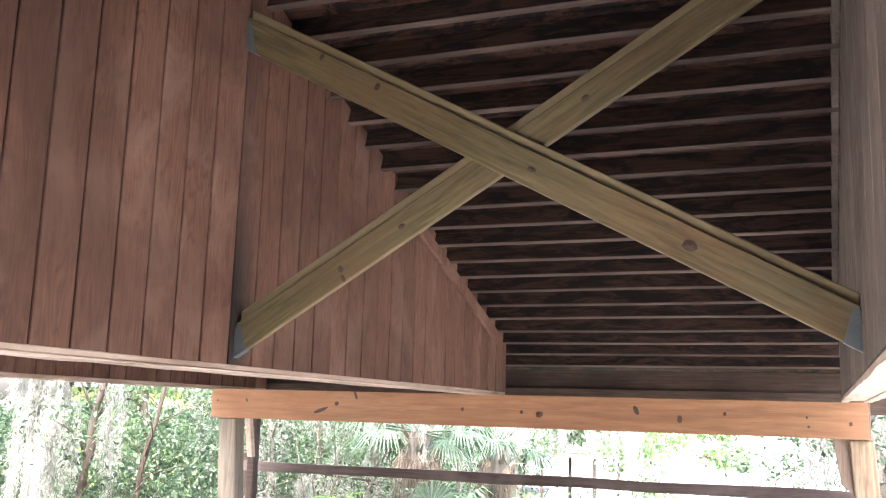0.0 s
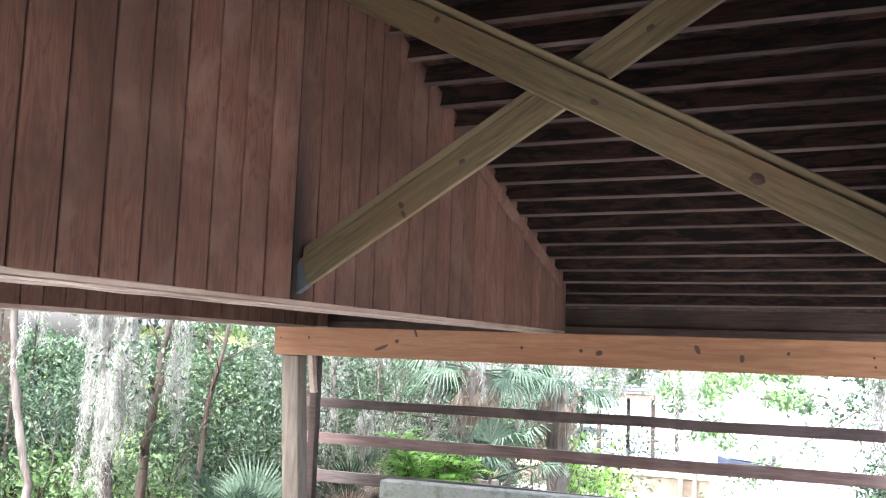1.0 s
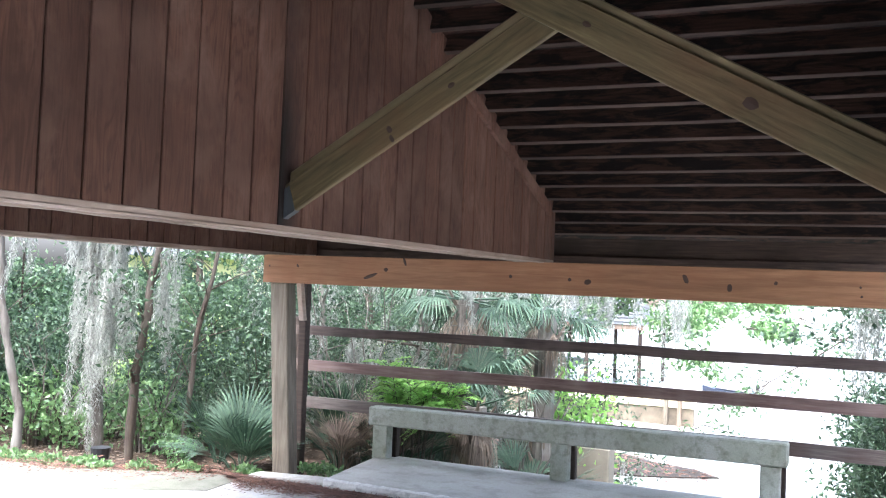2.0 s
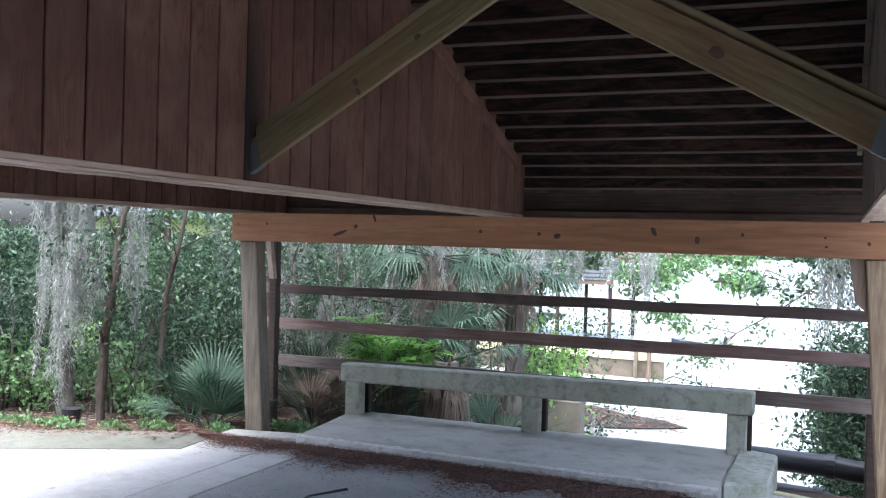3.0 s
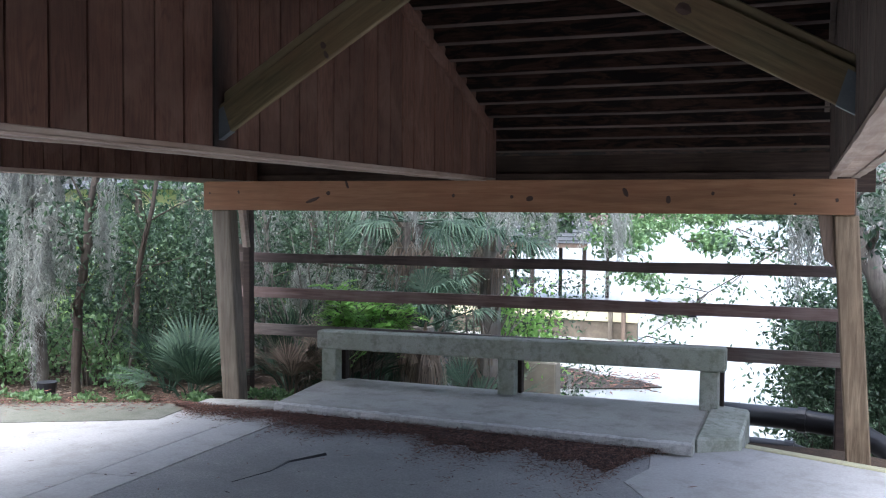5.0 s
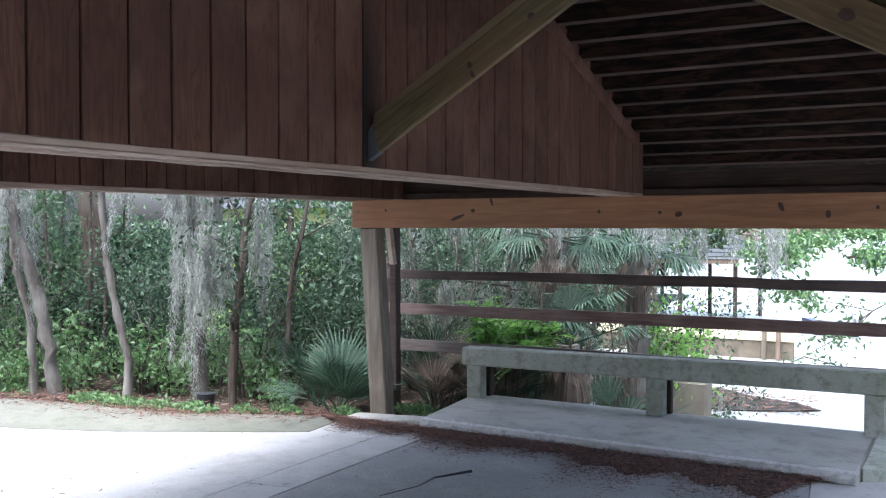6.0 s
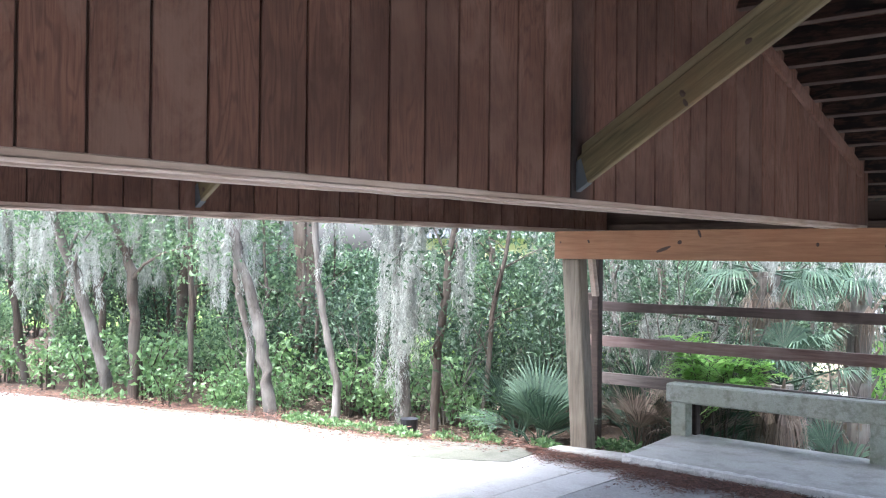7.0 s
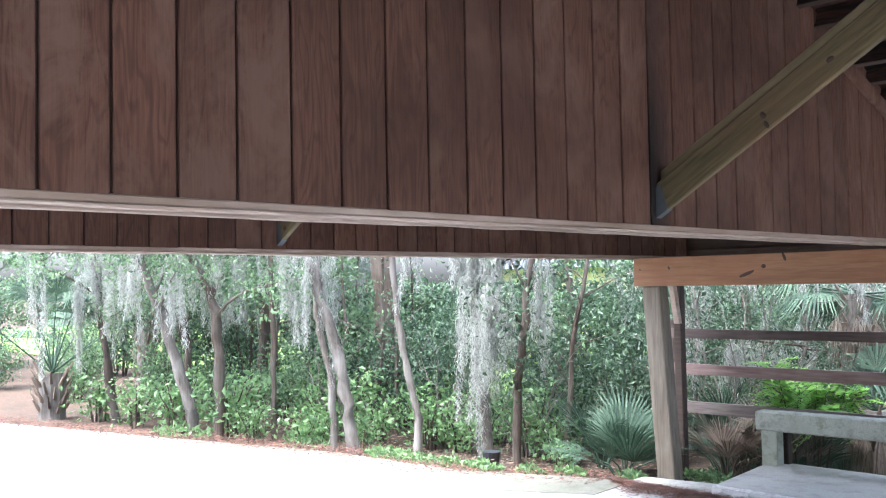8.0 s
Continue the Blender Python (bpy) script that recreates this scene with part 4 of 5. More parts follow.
for x, y, s in [(-10.7, 6.6, 0.9), (-11.3, 6.6, 1.6), (-12.4, 6.4, 1.5), (-13.3, 6.2, 1.3), (-9.0, 7.15, 0.8), (-9.6, 6.9, 0.9), (-8.2, 8.1, 1.0), (-6.3, 7.9, 0.6), (-14.6, 6.2, 1.3), (-6.7, 8.2, 1.0), (-7.2, 8.3, 1.2), (-7.8, 8.0, 1.1), (-8.6, 7.9, 1.3), (-9.3, 7.7, 1.2), (-10.1, 7.4, 1.3), (-8.9, 8.5, 1.5), (-7.5, 8.9, 1.5), (-10.4, 8.0, 1.6), (-11.9, 7.2, 1.4)]:
    k += 1
    copy_thing(s_low, pose(x, y, ground_z(x, y), 0, 0, 43 * k) @ Matrix.Scale(s, 4))
for x, y, s in [(-7.3, 11.6, 0.7), (-10.6, 13.0, 0.9), (-12.4, 15.2, 1.1), (-8.0, 14.9, 1.0), (-6.4, 13.2, 0.7)]:
    k += 1
    copy_thing(s_yel, pose(x, y, ground_z(x, y), 0, 0, 43 * k) @ Matrix.Scale(s, 4))


def twigs(label, at, top, n):
    """A tangle of bare, crooked grey stems from one root."""
    t = thing("bare_shrub", label, "shrub", "bare shrubs")
    t.location = at
    for _ in range(n):
        q = Vector((random.uniform(-0.9, 0.9), random.uniform(-0.4, 0.4), top * random.uniform(0.65, 1.1)))
        pts = bent((0, 0, -0.1), q, 6, 0.09)
        bm = tube(bmesh.new(), pts, [0.016, 0.014, 0.012, 0.010, 0.008, 0.006, 0.003], 5)
        for p in pts[2:]:
            e = p + Vector((random.uniform(-0.4, 0.4), random.uniform(-0.25, 0.25), random.uniform(-0.05, 0.4)))
            tube(bm, bent(p, e, 3, 0.03), [0.006, 0.005, 0.004, 0.002], 4)
        part("stem", bm, BARK, t)


# ---------------------------------------------------------------- palms
def fan(verts, root, way, up, size, blades=28, spread=2.5, droop=0.2, fill=0.5):
    """One fan leaf: pointed blades round the stalk's end."""
    w = Vector(way).normalized()
    s = w.cross(Vector(up)).normalized()
    u = s.cross(w)
    r = Vector(root)
    for i in range(blades):
        a = (i / (blades - 1) - 0.5) * spread
        d = (w * math.cos(a) + s * math.sin(a)).normalized()
        side = (s * math.cos(a) - w * math.sin(a)) * size * spread / blades * fill
        L = size * (1 - 0.22 * abs(a) / spread * 2) * random.uniform(0.9, 1.08)
        m = r + d * L * 0.55 + u * random.uniform(0.0, 0.02)
        tip = r + d * L - Vector((0, 0, droop * L * random.uniform(0.5, 1.3)))
        verts += [r, m + side * 0.5, tip, m - side * 0.5]


def palmetto(label, at, leaves, size, stalk, group, mat=PALMLEAF):
    t = thing("palmetto", label, "palm", group)
    t.location = at
    for i in range(leaves):
        a = 6.283 * i / leaves * 1.618 * 2 + random.uniform(-0.3, 0.3)
        el = random.uniform(0.55, 1.35)
        L = stalk * random.uniform(0.6, 1.1)
        d = Vector((math.cos(a) * math.cos(el), math.sin(a) * math.cos(el), math.sin(el)))
        root = d * L
        part("stalk", tube(bmesh.new(), [(0, 0, -0.1), tuple(root * 0.5 + Vector((0, 0, 0.05))), tuple(root)], [0.012, 0.009, 0.006], 4), mat, t)
        v = []
        fan(v, root, d + Vector((0, 0, -0.25)), (0, 0, 1), size * random.uniform(0.8, 1.15), 24, 1.9, 0.12, 0.4)
        quads("fan_leaf", v, mat, t)
    return t


def cabbage_palm(label, at, trunk_h, leaves, size, dead, group, r=0.13, low=-0.2, stalk=(0.7, 1.1)):
    t = thing("cabbage_palm", label, "palm", group)
    t.location = at
    bm = tube(bmesh.new(), [(0, 0, -0.2), (0.02, 0, trunk_h * 0.5), (0, 0.02, trunk_h)], [r * 1.1, r, r * 1.1], 9)
    part("trunk", bm, BARK, t)
    bm = bmesh.new()
    for i in range(34):
        a, z = 2.4 * i, trunk_h * (0.15 + 0.85 * i / 34)
        c, s = math.cos(a), math.sin(a)
        p = Vector((c * r, s * r, z))
        q = p + Vector((c * 0.12, s * 0.12, 0.2))
        tube(bm, [tuple(p), tuple(q)], [0.035, 0.012], 4)
    part("boot_cover", bm, DEADPALM, t, "old brown leaf bases")
    for i in range(leaves + dead):
        a = 2.4 * i + random.uniform(-0.2, 0.2)
        gone = i >= leaves
        el = random.uniform(-1.45, -0.35) if gone else random.uniform(low, 1.35)
        L = size * (0.5 if gone else random.uniform(*stalk))
        d = Vector((math.cos(a) * math.cos(el), math.sin(a) * math.cos(el), math.sin(el)))
        root = Vector((0, 0, trunk_h)) + d * L
        part("stalk", tube(bmesh.new(), [(0, 0, trunk_h), tuple(root)], [0.014, 0.008], 4), PALMLEAF, t)
        v = []
        fan(v, root, d + Vector((random.uniform(-0.4, 0.4), random.uniform(-0.4, 0.4), -0.9)) if gone else d + Vector((0, 0, -0.3)), (0, 0, 1), size * (random.uniform(0.45, 1.0) if gone else random.uniform(0.8, 1.1)), 13 if gone else 26, 0.9 if gone else 2.6, 0.7 if gone else 0.4, 0.45 if gone else 0.42)
        quads("dead_fan_leaf" if gone else "fan_leaf", v, DEADPALM if gone else PALMLEAF, t)
    return t


palmetto("dark green palmetto fan clump beside the kerb", (-5.6, 8.0, -0.3), 11, 0.72, 0.42, "palmettos")
palmetto("dark green palmetto with stiff fan leaves", (-6.2, 8.4, -0.3), 10, 0.7, 0.42, "palmettos")
palmetto("palmetto clump below the fence", (-5.3, 9.6, -0.5), 14, 0.6, 0.7, "palmettos")
palmetto("palmetto with pale fan leaves on the bank", (-4.4, 10.0, -0.9), 14, 0.65, 0.8, "palmettos")
palmetto("palmetto on the bank under the railing", (-3.2, 10.4, -1.1), 12, 0.6, 0.8, "palmettos")
palmetto("dry tan palmetto under the fence", (-4.95, 8.98, -0.4), 12, 0.55, 0.55, "palmettos", DEADPALM)
palmetto("dry tan palmetto beside a palm trunk", (-4.45, 9.3, -0.45), 12, 0.55, 0.6, "palmettos", DEADPALM)
palmetto("green palmetto close behind the railing", (-4.2, 8.95, -0.75), 10, 0.5, 0.6, "palmettos")
palmetto("palmetto beside the creek", (-4.6, 11.8, -0.9), 14, 0.75, 1.1, "palmettos")
cabbage_palm("cabbage palm with a skirt of dead fronds", (-4.15, 10.6, -1.1), 2.75, 16, 0.62, 18, "cabbage palms")
cabbage_palm("cabbage palm with hanging brown fronds by the creek", (-3.3, 11.2, -1.3), 2.8, 14, 0.6, 18, "cabbage palms")
cabbage_palm("short cabbage palm with dead fronds on the bank", (-3.75, 10.0, -1.1), 1.5, 9, 0.6, 16, "cabbage palms")
cabbage_palm("cabbage palm with rough boots at the road's edge", (-15.4, 5.75, -0.25), 0.75, 15, 0.8, 0, "cabbage palms", 0.21, 0.6, (1.3, 1.9))
cabbage_palm("cabbage palm deep in the wood", (-17.0, 8.2, -0.25), 2.3, 16, 0.95, 8, "cabbage palms", 0.17)


# mossy thicket behind the fence
thick = tree("thicket_tree", "grey twiggy tree hung with moss behind the fence", [(-5.0, 10.9, -0.6), (-5.05, 10.9, 0.3), (-4.95, 11.0, 1.2), (-5.1, 11.0, 2.2), (-5.0, 11.1, 3.6)], 0.06, 0.03, 14, BARK, LEAF_DARK, 3600, 5, "thicket trees", 0.7, 3.4, (0.4, 1.1), 0.7, reach=1.1, leaf=(0.07, 0.03))
for i, (x, y, s) in enumerate([(-5.9, 10.0, 0.9), (-4.2, 12.4, 1.05), (-6.6, 12.2, 1.2), (-5.2, 13.4, 1.2), (-3.7, 13.8, 1.0), (-7.4, 11.6, 1.1), (-6.0, 15.5, 1.4)]):
    copy_thing(thick, pose(x, y, ground_z(x, y), 0, 0, 95 * i + 40) @ Matrix.Scale(s, 4))


def feathery(label, at, height, width, fronds, group):
    """Thin stems whose tops carry arching fronds of paired leaflets."""
    t = thing("shrub", label, "shrub", group)
    t.location = at
    bm = bmesh.new()
    v = []
    tops = []
    for i in range(9):
        a = 2.4 * i
        q = Vector((0.42 * width * math.sqrt((i + 0.5) / 9) * math.cos(a), 0.42 * width * math.sqrt((i + 0.5) / 9) * math.sin(a), height * random.uniform(0.70, 0.92)))
        tube(bm, [(0.05 * math.cos(a), 0.05 * math.sin(a), -0.2), (q.x * 0.5, q.y * 0.5, q.z * 0.55), tuple(q)], [0.013, 0.009, 0.004], 4)
        tops.append(q)
    for i in range(fronds):
        q = tops[i % 9] - Vector((0, 0, random.uniform(0, 0.16) * height))
        a, el, L = random.uniform(0, 6.283), random.uniform(-0.5, 1.1), random.uniform(0.24, 0.42)
        d = Vector((math.cos(a) * math.cos(el), math.sin(a) * math.cos(el), math.sin(el)))
        s_ = d.cross(Vector((0, 0, 1))).normalized()
        spine = [q + d * L * f - Vector((0, 0, 0.35 * L * f * f)) for f in (0, 0.5, 1.0)]
        tube(bm, spine, [0.003, 0.0025, 0.0015], 3)
        for k in range(9):
            f = 0.16 + 0.09 * k
            c = q + d * L * f - Vector((0, 0, 0.35 * L * f * f))
            for sg in (1, -1):
                w = (s_ * sg + d * 0.45 + Vector((0, 0, random.uniform(-0.35, 0.1)))).normalized() * L * 0.36 * (1.1 - 0.7 * f)
                h = d * 0.016
                v += [c, c + w * 0.5 + h, c + w, c + w * 0.5 - h]
    part("branchwork", bm, BARK_DARK, t)
    quads("fronds", v, LEAF_BRIGHT, t)
    return t


bright = feathery("bright green feathery shrub behind the fence", (-4.1, 9.15, -0.75), 1.95, 1.0, 200, "bright shrubs")
bush = shrub("light green leafy bush on the creek bank", (-3.05, 12.2, -1.4), 2.0, 0.8, LEAF_BRIGHT, 2400, (0.10, 0.055), "bright shrubs", 8)
for i, (x, y, s) in enumerate([(-3.0, 12.6, 0.9), (-4.6, 9.5, 0.5), (-3.9, 11.4, 0.8), (-5.0, 12.0, 0.9)]):
    copy_thing(s_dark, pose(x, y, ground_z(x, y), 0, 0, 77 * i) @ Matrix.Scale(s, 4))

s_dense = shrub("dense dark glossy shrub beside the creek", (0.95, 10.9, -1.3), 2.3, 1.0, LEAF_DARK, 11000, (0.065, 0.036), "creek shrubs", 12)
for i, (x, y, z, s) in enumerate([(0.75, 11.9, -1.45, 0.95), (1.5, 11.6, -1.4, 1.1), (2.3, 11.4, -1.3, 1.2), (1.35, 10.2, -1.0, 0.7)]):
    copy_thing(s_dense, pose(x, y, z, 0, 0, 100 * i + 30) @ Matrix.Scale(s, 4))

twigs("bare grey twigs among the roadside trees", (-7.2, 8.3, -0.28), 1.5, 6)
twigs("bare grey twigs in the shade of the wood", (-8.6, 8.2, -0.28), 1.4, 6)
twigs("bare crooked twigs beside a leaning trunk", (-10.0, 7.6, -0.28), 1.6, 6)

# thin stems all through the wood
stem = tree("sapling", "thin dark sapling with sparse leaves in the wood", [(-9.8, 8.4, G0), (-9.75, 8.4, 1.0), (-9.85, 8.45, 2.2), (-9.8, 8.4, 4.0)], 0.045, 0.022, 6, BARK_DARK, LEAF, 260, 0, "saplings", 1.0, 2.6, (0.3, 0.8), 1.4, reach=0.7, leaf=(0.07, 0.035))
for i in range(34):
    x, y = random.uniform(-17, -5.6), random.uniform(7.9, 12.5)
    if 0.64 < -x / y < 0.72 or 0.86 < -x / y < 1.1:
        continue
    copy_thing(stem, pose(x, y, ground_z(x, y), random.uniform(-7, 7), random.uniform(-9, 9), 137 * i) @ Matrix.Scale(random.uniform(0.8, 1.2), 4))

lv = [(x, y, ground_z(x, y) + 0.03) for y in range(11, 30) for x in range(-44, -11)]
lawn = raw("lawn", lv, [(j * 33 + i, j * 33 + i + 1, (j + 1) * 33 + i + 1, (j + 1) * 33 + i) for j in range(18) for i in range(32)], ground_mat("sunny_grass", (0.13, 0.23, 0.045), (0.18, 0.28, 0.06), (0.10, 0.17, 0.04), 1.5, 0.9, 0.6, 60))
tagged(lawn, "bright sunny lawn behind the wood", "lawn", kind="structure")

hedge = thing("hedge", "tall dense dark-leaved hedge behind the lawn", "hedge")
hp = np.stack([rng.uniform(-19, -8.5, 26000), np.zeros(26000), rng.uniform(0, 1, 26000)], 1)
hp[:, 1] = 24.5 + 0.55 * hp[:, 0] + rng.normal(size=26000) * 0.5
hp[:, 2] = -0.2 + 2.05 * hp[:, 2] + 0.16 * np.sin(2.1 * hp[:, 0]) + 0.1 * np.sin(5.3 * hp[:, 0])
quads("foliage", leaf_verts(hp, 0.15, 0.085), LEAF_DARK, hedge)
bm = bmesh.new()
for i in range(12):
    x = -18.6 + 0.9 * i
    tube(bm, [(x, 24.5 + 0.55 * x, -0.5), (x + 0.1, 24.5 + 0.55 * x, 0.6), (x + 0.3, 24.7 + 0.55 * x, 1.6)], [0.05, 0.035, 0.01], 5)
part("branchwork", bm, BARK_DARK, hedge)

# dark shrubs by the creek, east
for i, (x, y, s, z) in enumerate([(0.85, 11.4, 1.15, -1.25), (1.5, 11.0, 1.25, -1.2), (0.75, 10.4, 0.6, -1.0), (2.2, 10.6, 1.3, -1.1), (1.3, 12.8, 1.3, -1.4), (3.2, 11.0, 1.4, -1.2), (2.6, 13, 1.6, -1.4), (1.25, 9.7, 0.55, -0.9), (4.4, 10.0, 1.4, -1.0), (6.0, 9.5, 1.5, -1.0)]):
    copy_thing(s_dark, pose(x, y, z, 0, 0, 61 * i) @ Matrix.Scale(s, 4))
creek = tree("creek_tree", "leaning grey trunk with dark leaves over the creek", [(1.75, 9.6, -0.9), (1.6, 9.6, -0.1), (1.3, 9.6, 0.9), (1.05, 9.6, 1.5), (0.7, 9.8, 2.3), (0.2, 10.3, 3.4)], 0.20, 0.10, 9, BARK, LEAF_DARK, 2600, 8, "creek trees", 2.0, 4.2, (0.4, 0.8), 1.9, reach=1.3, leaf=(0.08, 0.04))
tree("creek_tree", "leafy tree with thin twigs against the bright water", [(2.6, 13.2, -1.5), (2.4, 13.2, 0.5), (1.9, 13.3, 1.6), (1.5, 13.5, 3.6)], 0.10, 0.05, 12, BARK_DARK, LEAF_DARK, 1500, 10, "creek trees", 1.0, 3.6, (0.4, 0.8), 1.2, reach=1.6, leaf=(0.075, 0.04), spread=(0.16, 0.16, 0.1))


def bough(label, a, b, mat, n, group, leaf):
    """A hanging bough that reaches into view, with its leaves."""
    t = thing("hanging_bough", label, "branch", group)
    pts = bent(a, b, 5, 0.12)
    bm = tube(bmesh.new(), pts, [0.016, 0.013, 0.010, 0.007, 0.005, 0.003], 5)
    tips = []
    for p in pts[1:]:
        for _ in range(3):
            q = p + Vector((random.uniform(-0.6, 0.6), random.uniform(-0.5, 0.5), random.uniform(-0.35, 0.15)))
            tube(bm, [tuple(p), tuple(q)], [0.008, 0.003], 4)
            tips += [tuple(p.lerp(q, 0.6)), tuple(q)]
    part("branch", bm, BARK_DARK, t)
    quads("leaves", leaf_verts(cloud(tips, n // len(tips), (0.13, 0.13, 0.06)), *leaf), mat, t)
    return t


bough("light green leafy bough over the creek", (-4.2, 13.2, 3.2), (-1.2, 14.4, 1.35), LEAF_LIGHT, 2600, "hanging boughs", (0.11, 0.05))
bough("light green bough with broad leaves", (-3.6, 14.5, 2.9), (-0.7, 15.2, 1.65), LEAF_LIGHT, 2200, "hanging boughs", (0.12, 0.06))
bough("light green drooping bough before the boathouse", (-3.4, 13.4, 2.6), (-1.7, 13.8, 1.05), LEAF_LIGHT, 1500, "hanging boughs", (0.10, 0.05))
bough("bough with grey-green leaves near the boathouse roof", (-4.4, 13.8, 2.4), (-2.4, 14.2, 1.5), LEAF, 1400, "hanging boughs", (0.10, 0.05))
bough("thin dark bough with sparse leaves over water", (2.2, 12.5, 3.0), (0.2, 12.3, 1.35), LEAF_DARK, 420, "hanging boughs", (0.08, 0.045))
bough("thin dark twiggy bough with small leaves over water", (2.0, 12.2, 2.4), (-0.3, 12.0, 1.6), LEAF_DARK, 520, "hanging boughs", (0.09, 0.05))
bough("low drooping twigs with grey-green leaves above the water", (0.6, 13.4, 1.6), (-1.5, 12.6, 0.1), LEAF, 420, "hanging boughs", (0.08, 0.04))

def mossy_bough(label, a, b, clumps, lengths):
    t = thing("mossy_bough", label, "branch", "mossy boughs")
    pts = bent(a, b, 7, 0.1)
    part("branch", tube(bmesh.new(), pts, [0.035 - 0.004 * i for i in range(8)], 6), BARK_DARK, t)
    tops = []
    for i in range(clumps):
        k = random.uniform(0, 6.99)
        q = pts[int(k)].lerp(pts[int(k) + 1], k % 1)
        tops.append((q.x, q.y + random.uniform(-0.25, 0.25), q.z - random.uniform(0, 0.15)))
    quads("hanging_moss", moss_verts(tops, 26, *lengths, 0.04), MOSS, t, "grey-green strands of hanging moss")
    return t


twigs("tangle of bare grey twigs behind the fence", (-4.9, 9.3, -0.5), 2.6, 8)
twigs("crooked bare grey stems beside the palms", (-4.5, 9.9, -0.8), 2.9, 7)
twigs("bare twisted stems at the creek bank", (-3.4, 10.8, -1.2), 3.1, 6)
mossy_bough("bough hung with grey moss behind the fence", (-6.2, 9.2, 2.5), (-3.4, 9.7, 2.05), 11, (0.3, 0.8))
mossy_bough("bough draped with long moss over the palms", (-4.9, 10.0, 2.4), (-1.9, 10.3, 2.1), 10, (0.3, 0.75))
mossy_bough("bare twisted bough with moss near the creek", (-4.6, 11.8, 2.2), (-1.7, 12.2, 1.9), 13, (0.5, 1.5))
mossy_bough("low bough with moss tufts over the bank", (-5.6, 9.9, 1.2), (-4.3, 10.2, 1.0), 8, (0.4, 0.8))

# ---------------------------------------------------------------- ground cover
def scatter(name, label, area, n, size, mat, lift=0.03, flat=True, kind="stuff", z=None, cat="litter"):
    """area: gives a random (x, y)."""
    p = []
    for _ in range(n):
        x, y = area()
        p.append((x, y, (ground_z(x, y) if z is None else z) + lift * rng.uniform(0.1, 1)))
    d = leaf_verts(np.array(p), *size, droop=0)
    if flat:
        d = d.reshape(-1, 4, 3)
        d[:, :, 2] = d[:, :1, 2] + (d[:, :, 2] - d[:, :1, 2]) * 0.18
        d = d.reshape(-1, 3)
    return tagged(quads(name, d, mat), label, cat, kind=kind)


def edge_strip(x0, x1, lo, hi):
    def f():
        x = rng.uniform(x0, x1)
        return x, edge_y(x) + rng.normal() * (hi - lo) * 0.3 + (lo + hi) / 2
    return f


def drift(x):
    """How far the needles reach from the kerb on to the road."""
    return (0.16 + 0.14 * smooth(-4.6, -3.6, x) + 0.30 * smooth(-2.6, -1.7, x)) * smooth(-5.2, -4.6, x) * smooth(-0.5, -0.85, x)


def mulch_spot():
    x = rng.uniform(-5.1, -0.5)
    w = drift(x) + 0.06
    return x, min(7.2 if x < -4.1 else 7.08, 7.14 - abs(rng.normal()) * w * 0.7 * (1 + 0.25 * math.sin(5.1 * x) + 0.2 * math.sin(13 * x)))


n = 240
v, f = [], []
for k in range(n + 1):
    x = -5.05 + 4.5 * k / n
    w = drift(x) * 0.8 * (1 + 0.25 * math.sin(5.1 * x) + 0.2 * math.sin(13 * x)) + random.uniform(-0.05, 0.05)
    yb = 7.2 if x < -4.1 else 7.165 - 0.0316 * (x + 4.08)
    w *= smooth(-5.05, -4.6, x) * smooth(-0.55, -0.8, x)
    v += [(x, yb, GROUND + 0.004 + 0.03 * min(1, w * 4)), (x, yb - w * 0.5, GROUND + 0.012 + random.uniform(0, 0.008)), (x, yb - max(0.004, w), GROUND - 0.006)]
    if k:
        a, b = 3 * (k - 1), 3 * k
        f += [(a + 1, b + 1, b, a), (a + 2, b + 2, b + 1, a + 1)]
tagged(raw("litter_drift", v, f, DUFF), "dark drift of rotted leaves along the slab", "litter", kind="stuff")
scatter("pine_needle_litter", "reddish-brown pine needles and twigs along the kerb", mulch_spot, 21000, (0.07, 0.01), MULCH, 0.05, z=GROUND)
scatter("leaf_litter", "dry brown leaves along the road's edge", edge_strip(-17, -5.2, -0.30, 0.45), 11000, (0.075, 0.02), MULCH, 0.015, z=GROUND)
scatter("road_litter", "scattered dry twigs and leaves on the road", lambda: (rng.uniform(-7, 0.5), rng.uniform(3.5, 7)), 220, (0.07, 0.014), MULCH, 0.006, z=GROUND)
scatter("forest_litter", "brown dead leaves covering the woodland floor", lambda: (rng.uniform(-16, -4.6), rng.uniform(7.4, 11)), 9000, (0.09, 0.04), DEADPALM, 0.03)


# Flecks that break up the painted reflection on the water.
scatter("creek_debris", "dark sticks and leaves on the painted creek reflection", lambda: (rng.uniform(-7.5, -2.0), rng.uniform(16.3, 18.2)), 900, (0.22, 0.05), MULCH, 0.12, z=-1.44)


def weed_patch(x, y, r, n):
    t = thing("weed_patch", "bright green low weeds at the road's edge", "weed", "roadside weeds")
    t.location = (x, y, GROUND - 0.06)
    a, q = rng.uniform(0, 6.283, n), np.sqrt(rng.uniform(0, 1, n)) * r
    c = np.stack([np.cos(a) * q * 1.5, np.sin(a) * q * 0.8, 0.03 + 0.11 * rng.uniform(0, 1, n) * (1 - q / r * 0.6)], 1)
    quads("leaves", leaf_verts(c, 0.055, 0.036, -0.5), LEAF_LIGHT, t)


